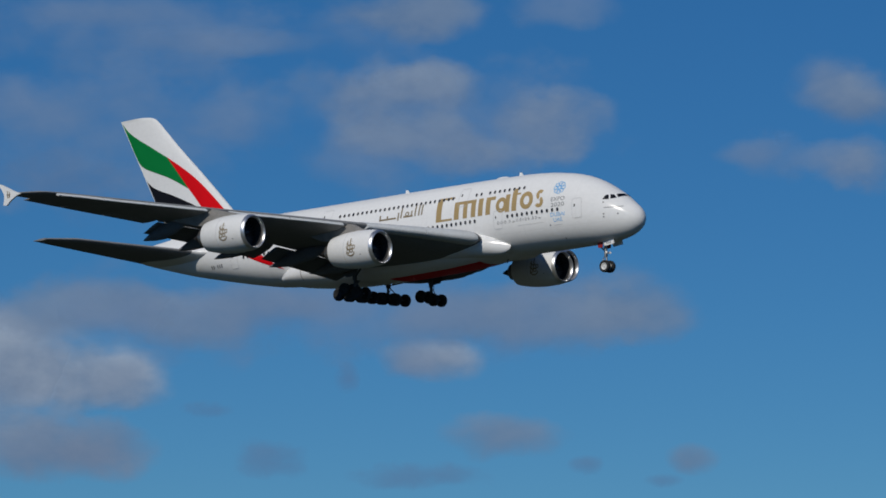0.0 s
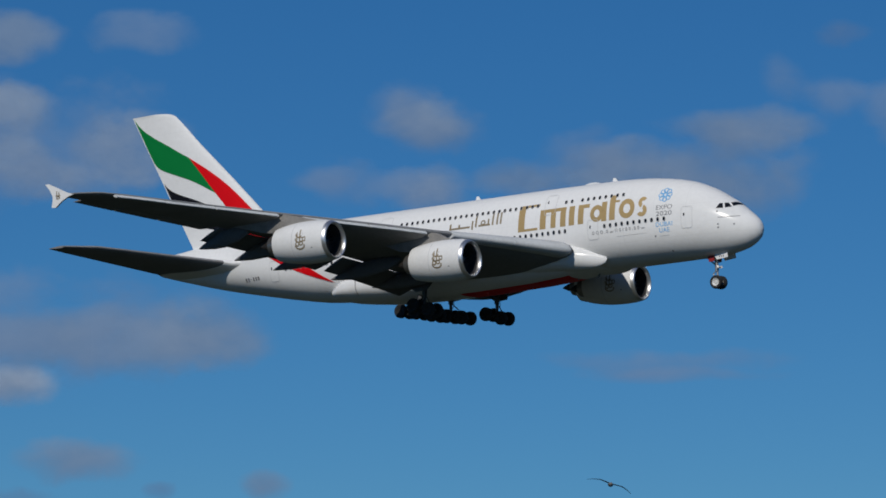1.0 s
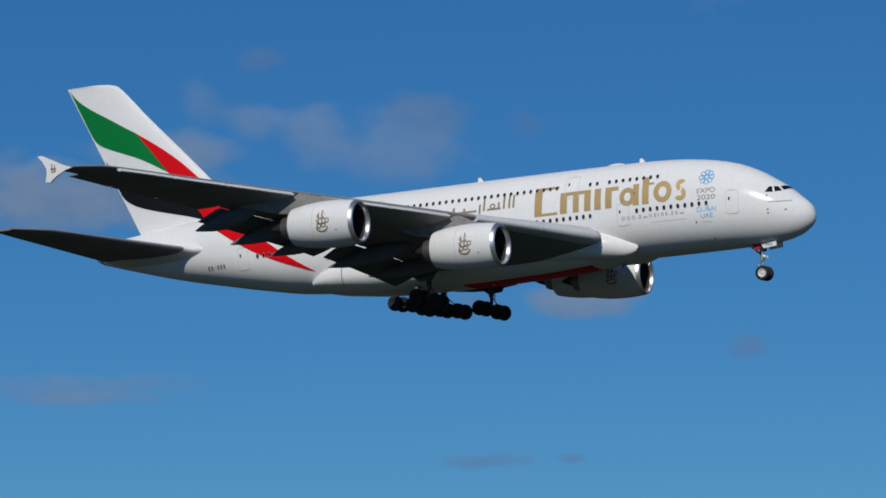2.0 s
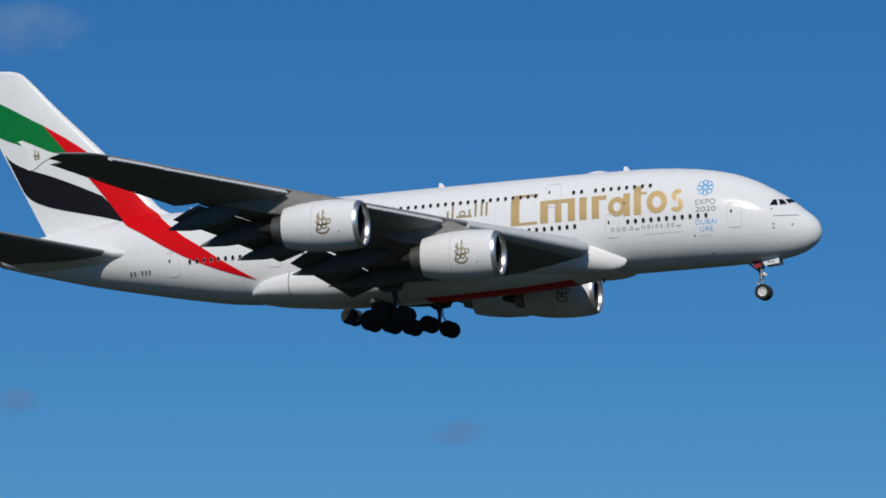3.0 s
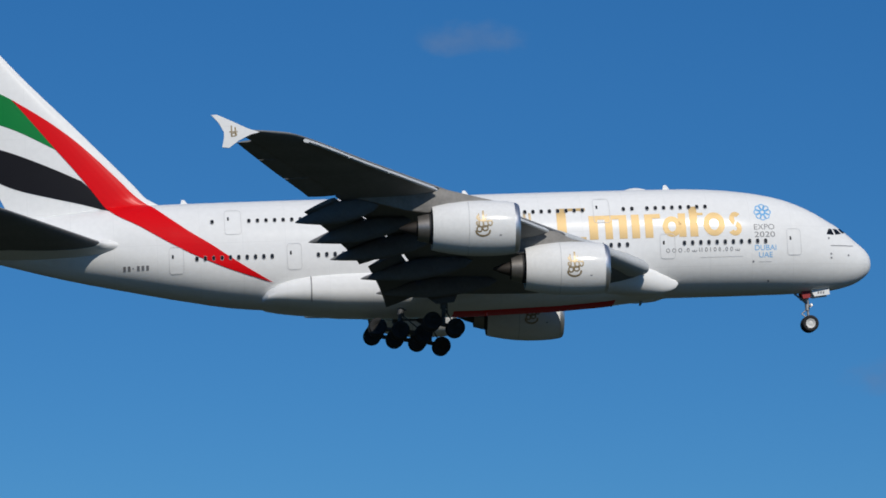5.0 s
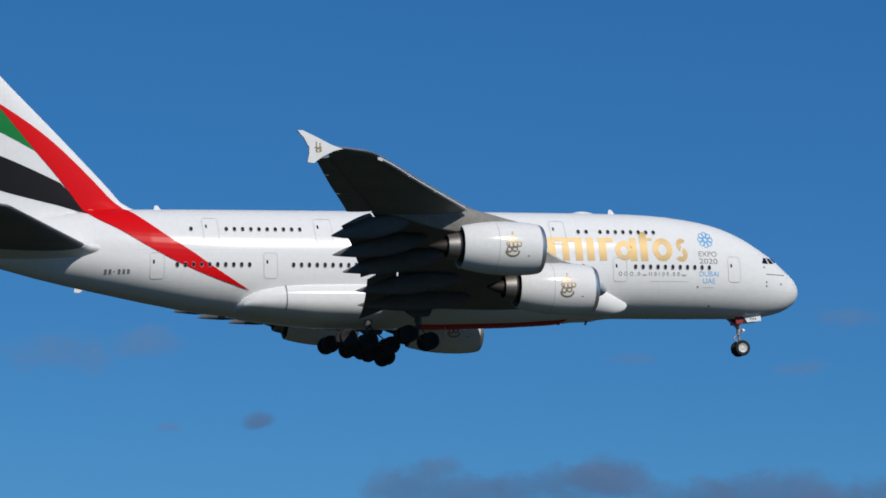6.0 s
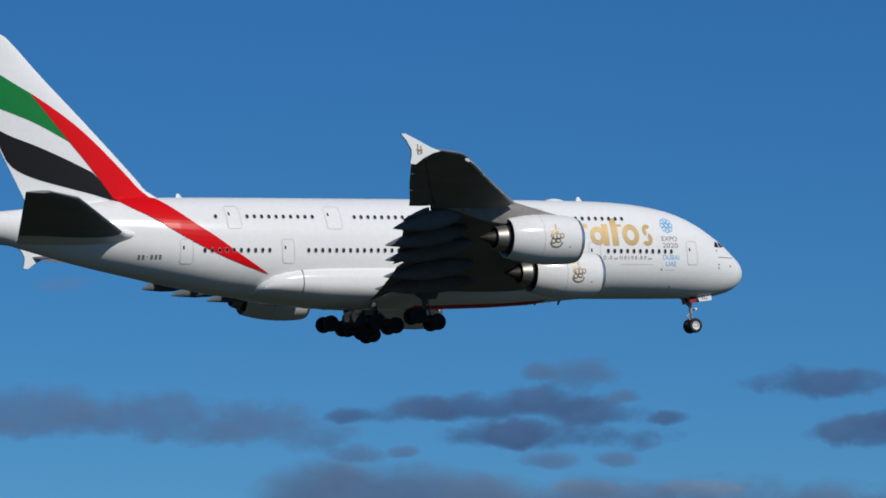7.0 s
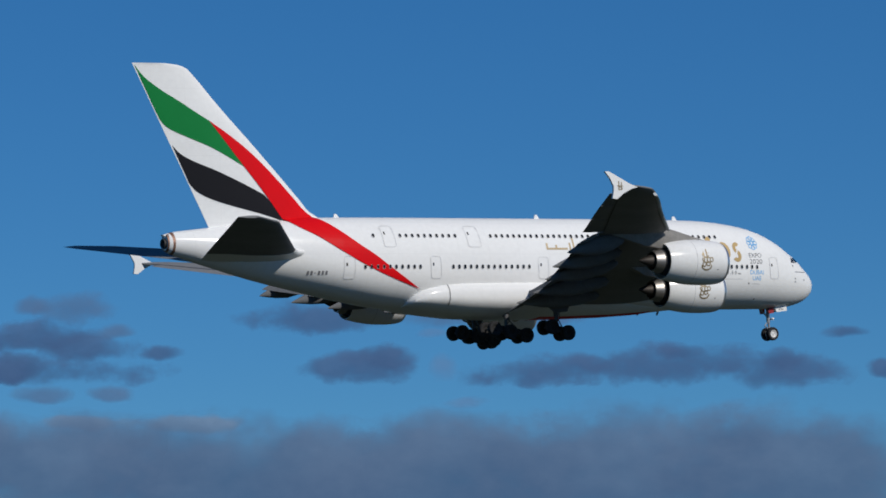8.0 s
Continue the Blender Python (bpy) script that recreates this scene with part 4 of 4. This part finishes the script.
def make_engine(plane, y, nose, z, dz, back):
    """One turbofan; dz: height of the wing over it, back: how far aft the wing begins."""
    at = pose(nose, y, z, 0, 1.5, 0)
    fresh = not ENGINE_MESHES
    outer = [(0.0, 1.60), (-0.06, 1.68), (-0.2, 1.745), (-0.36, 1.785)]
    cowl = [(-0.36, 1.786), (-0.9, 1.87), (-1.8, 1.93), (-2.8, 1.94), (-3.8, 1.89), (-4.8, 1.77), (-5.7, 1.60), (-6.05, 1.51), (-6.05, 1.46), (-5.2, 1.5), (-4.4, 1.5)]
    inner = [(0.0, 1.60), (-0.05, 1.535), (-0.2, 1.48), (-0.36, 1.455)]
    if fresh:
        def keep(key, bm, mat):
            me = bpy.data.meshes.new(key)
            bmesh.ops.recalc_face_normals(bm, faces=bm.faces)
            bm.to_mesh(me)
            bm.free()
            ENGINE_MESHES[key] = (me, mat)
        keep("engine", lathe(cowl, 48), NACELLE)
        keep("inlet_lip", lathe(inner[::-1] + outer[1:], 48), LIP)
        keep("intake_duct", lathe([(-0.36, 1.45), (-0.8, 1.44), (-1.5, 1.47), (-1.55, 0.02)], 40), DARK)
        bm = bmesh.new()
        for k in range(24):
            a = 2 * math.pi * k / 24
            q = []
            for r, tw, ch in ((0.42, 0.5, 0.2), (0.9, 0.85, 0.24), (1.42, 1.1, 0.26)):
                c, d = math.cos(a), math.sin(a)
                tx, tt = ch * math.cos(tw), ch * math.sin(tw)
                q.append((bm.verts.new((-1.3 + tx / 2, r * c - d * tt / 2, r * d + c * tt / 2)), bm.verts.new((-1.3 - tx / 2, r * c + d * tt / 2, r * d - c * tt / 2))))
            for p0, p1 in zip(q, q[1:]):
                bm.faces.new((p0[0], p0[1], p1[1], p1[0]))
        keep("fan", bm, BLADE)
        keep("spinner", lathe([(-0.75, 0.01), (-0.85, 0.14), (-1.1, 0.34), (-1.35, 0.46), (-1.5, 0.47)], 24), BLADE)
        # cowl front in black, painting the shaded gap behind the nacelle
        keep("core_cowl", lathe([(-4.4, 1.22), (-5.6, 1.18), (-6.3, 1.02)], 36), DARK)
        keep("exhaust_nozzle", lathe([(-6.28, 1.03), (-6.7, 0.93), (-7.05, 0.84), (-7.05, 0.78), (-6.6, 0.8)], 36), STEEL)
        keep("exhaust_plug", lathe([(-6.5, 0.58), (-7.0, 0.55), (-7.7, 0.34), (-8.3, 0.08), (-8.35, 0.01)], 28), PLUG)
        keep("bypass_duct", lathe([(-4.35, 1.5), (-4.3, 1.2)], 36), DARK)
        keep("cowl_seam", lathe([(-3.55, 1.905), (-3.56, 1.912), (-3.60, 1.910), (-3.61, 1.90)], 48), SEAM)
        tmp = new("engine_form", ENGINE_MESHES["engine"][0])
        tree = bvh_of(tmp)
        bpy.data.objects.remove(tmp)
        for key, s in (("outboard", -1), ("inboard", 1)):
            bars = [(-2.69, -2.56, -0.2, 1.0), (-2.97, -2.86, -0.2, 0.55), (-2.37, -2.27, -0.35, 0.3), (-2.8, -2.1, 0.21, 0.31), (-2.98, -2.9, 0.72, 0.8), (-2.45, -2.38, 0.62, 0.7)]
            rings = [(-2.65, -0.45, 0.54, 0.38, 0.13, 170, 375), (-2.9, -0.3, 0.22, 0.24, 0.11), (-2.5, -0.25, 0.24, 0.22, 0.11), (-2.65, 0.1, 0.5, 0.32, 0.12, 150, 330), (-2.75, 0.5, 0.36, 0.26, 0.11, 120, 350), (-2.15, 0.12, 0.18, 0.24, 0.1, 200, 430)]
            keep("emblem" + key, skin_shapes(tree, bars, rings, s, 0.012, step=0.2), BRONZE)
        keep("latch", skin_shapes(tree, [(-1.5, -1.35, -0.75, -0.68)], (), -1, 0.012, step=0.2), GREY)
    engine = place("engine", *ENGINE_MESHES["engine"], plane, "white turbofan nacelle with polished inlet lip", at)
    for key in ("inlet_lip", "intake_duct", "fan", "spinner", "core_cowl", "exhaust_nozzle", "exhaust_plug", "bypass_duct", "latch", "cowl_seam"):
        place(key, *ENGINE_MESHES[key], engine)
    for key in ("outboard", "inboard"):
        place("emblem", *ENGINE_MESHES["emblem" + key], engine, "bronze calligraphic emblem")
    line = [(-1.5, 1.86), (-2.6, 2.1), (-back + 0.4, dz - 0.1), (-back - 1.5, dz + 0.15), (-back - 5.5, dz - 0.75), (-7.8, 1.25), (-6.4, 1.05), (-4.5, 1.3), (-3.0, 1.5)]
    rows = []
    for w, k in ((-0.34, 0.93), (-0.28, 1.0), (0.28, 1.0), (0.34, 0.93)):
        rows.append([(-4.5 + (x + 4.5) * k, w, 1.9 + (h - 1.9) * k) for x, h in line])
    part("pylon", loft(rows), PYLON, engine, "grey engine pylon")


def make_airliner():
    plane = new("airliner")
    tagged(plane, "white four-engine double-deck airliner with gold titles, landing gear down", "airliner")
    stations = [0.93, 0.95, 0.98, 1.02, 1.1, 1.24, 1.4, 1.6, 1.9, 2.17, 2.5, 2.85, 3.2, 3.6, 4.0, 4.6, 5.2, 5.8, 6.6, 7.4, 8.4, 9.4, 10.6, 12, 13.5, 15, 17] + [18 + 1.5 * k for k in range(20)] + [48, 49.5, 51, 52.5, 54, 56, 58, 60, 62, 64, 66, 67.5, 68.6, 69.3, 69.8, 70.05]
    body = part("fuselage", loft([fuselage_ring(s) for s in stations]), WHITE, plane, "white double-deck fuselage")
    fin = make_fin(plane)
    tree, both = bvh_of(body), bvh_of(body, fin)
    part("tail_exhaust", lathe([(-69.9, 0.46), (-70.3, 0.42), (-70.3, 0.36), (-70.0, 0.05)], 20), DARK, plane, "dark exhaust of the tail power unit", at=pose(0, 0, 8.65))
    rows = []
    for st, k in ((69.42, 1.0), (69.45, 1.02), (70.06, 1.02), (70.07, 0.9)):
        ring = [Vector(v) for v in fuselage_ring(min(st, 70.05))]
        mid = Vector((-st, 0, sum(v.z for v in ring) / len(ring)))
        rows.append([mid + Vector((0, v.y * k, (v.z - mid.z) * k)) for v in ring])
    part("tail_ring", loft(rows, caps=False), SCORCHED, plane, "heat-stained metal ring at the tail exhaust")
    part("tail_vent", slab([(-69.85, 9.3), (-70.25, 9.28), (-70.3, 9.42), (-69.85, 9.5)], -0.25, 0.25), WHITE, plane, smooth=False)
    make_belly(plane)
    for s in (-1, 1):
        make_wing(plane, s)
        make_tailplane(plane, s)
        make_engine(plane, s * 15.0, -22.9, 3.3, 2.75, 4.1)
        make_engine(plane, s * 25.8, -30.4, 5.0, 2.9, 5.9)
    make_nose_gear(plane)
    make_main_gear(plane)
    paint_tail(plane, both)
    make_titles(plane, tree)
    make_windows(plane, tree)
    make_doors(plane, tree)
    make_cockpit(plane, tree)
    for x, h in ((-16.2, 0.42), (-31.5, 0.42), (-52.7, 0.38)):
        z = curve_at(TOP, -x) - 0.05
        part("antenna", slab([(x + 0.22, z), (x - 0.38, z), (x - 0.3, z + h), (x - 0.08, z + h)], -0.05, 0.05), WHITE, plane, smooth=False)
    part("antenna_radome", loft([[(-18.2 - 0.9 * c - 0.5, w * 0.55 * (1 - 0.3 * abs(c)), curve_at(TOP, 18.7) - 0.1 + 0.3 * math.sqrt(max(0, 1 - 0.97 * c * c)) * k) for w, k in ((-1, 0), (-0.6, 0.8), (0, 1), (0.6, 0.8), (1, 0))] for c in (-1.6 * 0.62, -0.8, -0.4, 0, 0.4, 0.8, 1.6 * 0.62)], close=True), WHITE, plane)
    return plane


# ---- gulls crossing near the camera ----
def make_gull(label, span):
    gull = new("gull")
    tagged(gull, label, "bird", group="gulls in flight")
    k = span / 1.2
    part("body", lathe([(0.27 * k, 0.005), (0.23 * k, 0.02 * k), (0.17 * k, 0.045 * k), (0.08 * k, 0.065 * k), (-0.05 * k, 0.06 * k), (-0.17 * k, 0.03 * k), (-0.27 * k, 0.022 * k), (-0.3 * k, 0.004)], 14, 0.9), FEATHER, gull)
    wings = []
    for s in (1, -1):
        rows = []
        for f, le, ch, z in ((0, 0.09, 0.2, 0), (0.25, 0.13, 0.19, 0.03), (0.45, 0.12, 0.16, 0.05), (0.7, 0.03, 0.12, 0.04), (0.9, -0.07, 0.07, 0.02), (1.0, -0.14, 0.02, 0.0)):
            y = s * f * 0.58 * k
            rows.append([(le * k, y, z * k), (le * k - 0.35 * ch * k, y, z * k + 0.014 * k * (1.1 - f)), (le * k - ch * k, y, z * k - 0.005), (le * k - 0.4 * ch * k, y, z * k - 0.008 * k * (1.1 - f))])
        w = part("wing", loft(rows), FEATHERDARK, gull, at=pose(0, s * 0.04 * k, 0.03 * k))
        wings.append((w, s, k))
    return gull, wings


airliner = make_airliner()
gull_a, wings_a = make_gull("dark gull gliding past with raised wings", 1.25)
gull_b, wings_b = make_gull("small grey gull in flight", 1.0)


def motions():
    walk(airliner, [
        (0.0, pose(-258.03, 346.56, 47.10, 0.86, -2.70, -0.00)),
        (0.5, pose(-225.18, 344.31, 45.05, 0.86, -2.70, -0.00)),
        (1.0, pose(-192.60, 341.64, 43.68, 0.86, -2.70, -0.00)),
        (1.5, pose(-160.30, 338.71, 42.87, 0.86, -2.70, -0.00)),
        (2.0, pose(-128.25, 335.67, 42.47, 0.86, -2.70, -0.00)),
        (2.5, pose(-96.43, 332.66, 42.35, 0.85, -2.70, -0.00)),
        (3.0, pose(-64.83, 329.80, 42.41, 0.84, -2.70, -0.00)),
        (3.5, pose(-33.42, 327.18, 42.55, 0.82, -2.70, -0.00)),
        (4.0, pose(-2.15, 324.90, 42.67, 0.79, -2.70, -0.00)),
        (4.5, pose(29.01, 323.01, 42.69, 0.75, -2.70, -0.00)),
        (5.0, pose(60.11, 321.58, 42.55, 0.68, -2.70, -0.00)),
        (5.5, pose(91.20, 320.63, 42.19, 0.60, -2.70, -0.00)),
        (6.0, pose(122.33, 320.18, 41.56, 0.56, -2.70, -0.00)),
        (6.5, pose(153.56, 320.23, 40.63, 0.58, -2.70, -0.00)),
        (7.0, pose(184.97, 320.77, 39.36, 0.64, -2.70, -0.00)),
        (7.5, pose(216.61, 321.77, 37.75, 0.70, -2.70, -0.00)),
        (8.0, pose(248.58, 323.17, 35.79, 0.74, -2.70, -0.00)),
    ])
    walk(gull_a, [
        (0.00, pose(-53.04, 104.79, 17.50, -18, 0, -50.0)),
        (0.35, pose(-56.09, 103.23, 14.43, -18, 0, -50.0)),
        (0.70, pose(-59.13, 101.66, 11.36, -18, 0, -50.0)),
        (0.80, pose(-60.00, 101.21, 10.48, -18, 0, -50.0)),
        (0.90, pose(-60.87, 100.76, 9.60, -18, 0, -50.0)),
        (1.00, pose(-61.74, 100.32, 8.72, -18, 0, -50.0)),
        (1.40, pose(-64.35, 98.97, 6.09, -5, 0, -50.0)),
        (2.20, pose(-71.30, 95.39, 4.50, 0, 0, -50.0)),
        (4.20, pose(-88.70, 86.43, 6.00, 0, 0, -50.0)),
        (8.00, pose(-121.74, 69.41, 10.00, 0, 0, -50.0)),
    ])
    walk(gull_b, [
        (0.00, pose(14.34, 161.66, 9.31, -14, 0, -169.7)),
        (2.00, pose(4.81, 159.93, 17.32, -14, 0, -169.7)),
        (3.40, pose(-1.87, 158.71, 22.93, -14, 0, -169.7)),
        (4.20, pose(-5.68, 158.02, 26.13, -14, 0, -169.7)),
        (4.50, pose(-7.11, 157.76, 27.33, -14, 0, -169.7)),
        (4.80, pose(-8.54, 157.50, 28.54, -14, 0, -169.7)),
        (5.60, pose(-12.35, 156.81, 31.74, -14, 0, -169.7)),
        (6.60, pose(-17.12, 155.94, 35.75, -14, 0, -169.7)),
        (8.00, pose(-23.79, 154.73, 41.35, -14, 0, -169.7)),
    ])
    for wings, rate, rest in ((wings_a, 0.35, 8), (wings_b, 0.3, 5)):
        for w, s, k in wings:
            rows, i = [], 0
            while i * rate / 2 <= 8.0 + rate:
                a = rest + (24 if i % 2 else -20)
                rows.append((i * rate / 2, pose(0, s * 0.04 * k, 0.03 * k, s * a)))
                i += 1
            walk(w, rows)


motions()
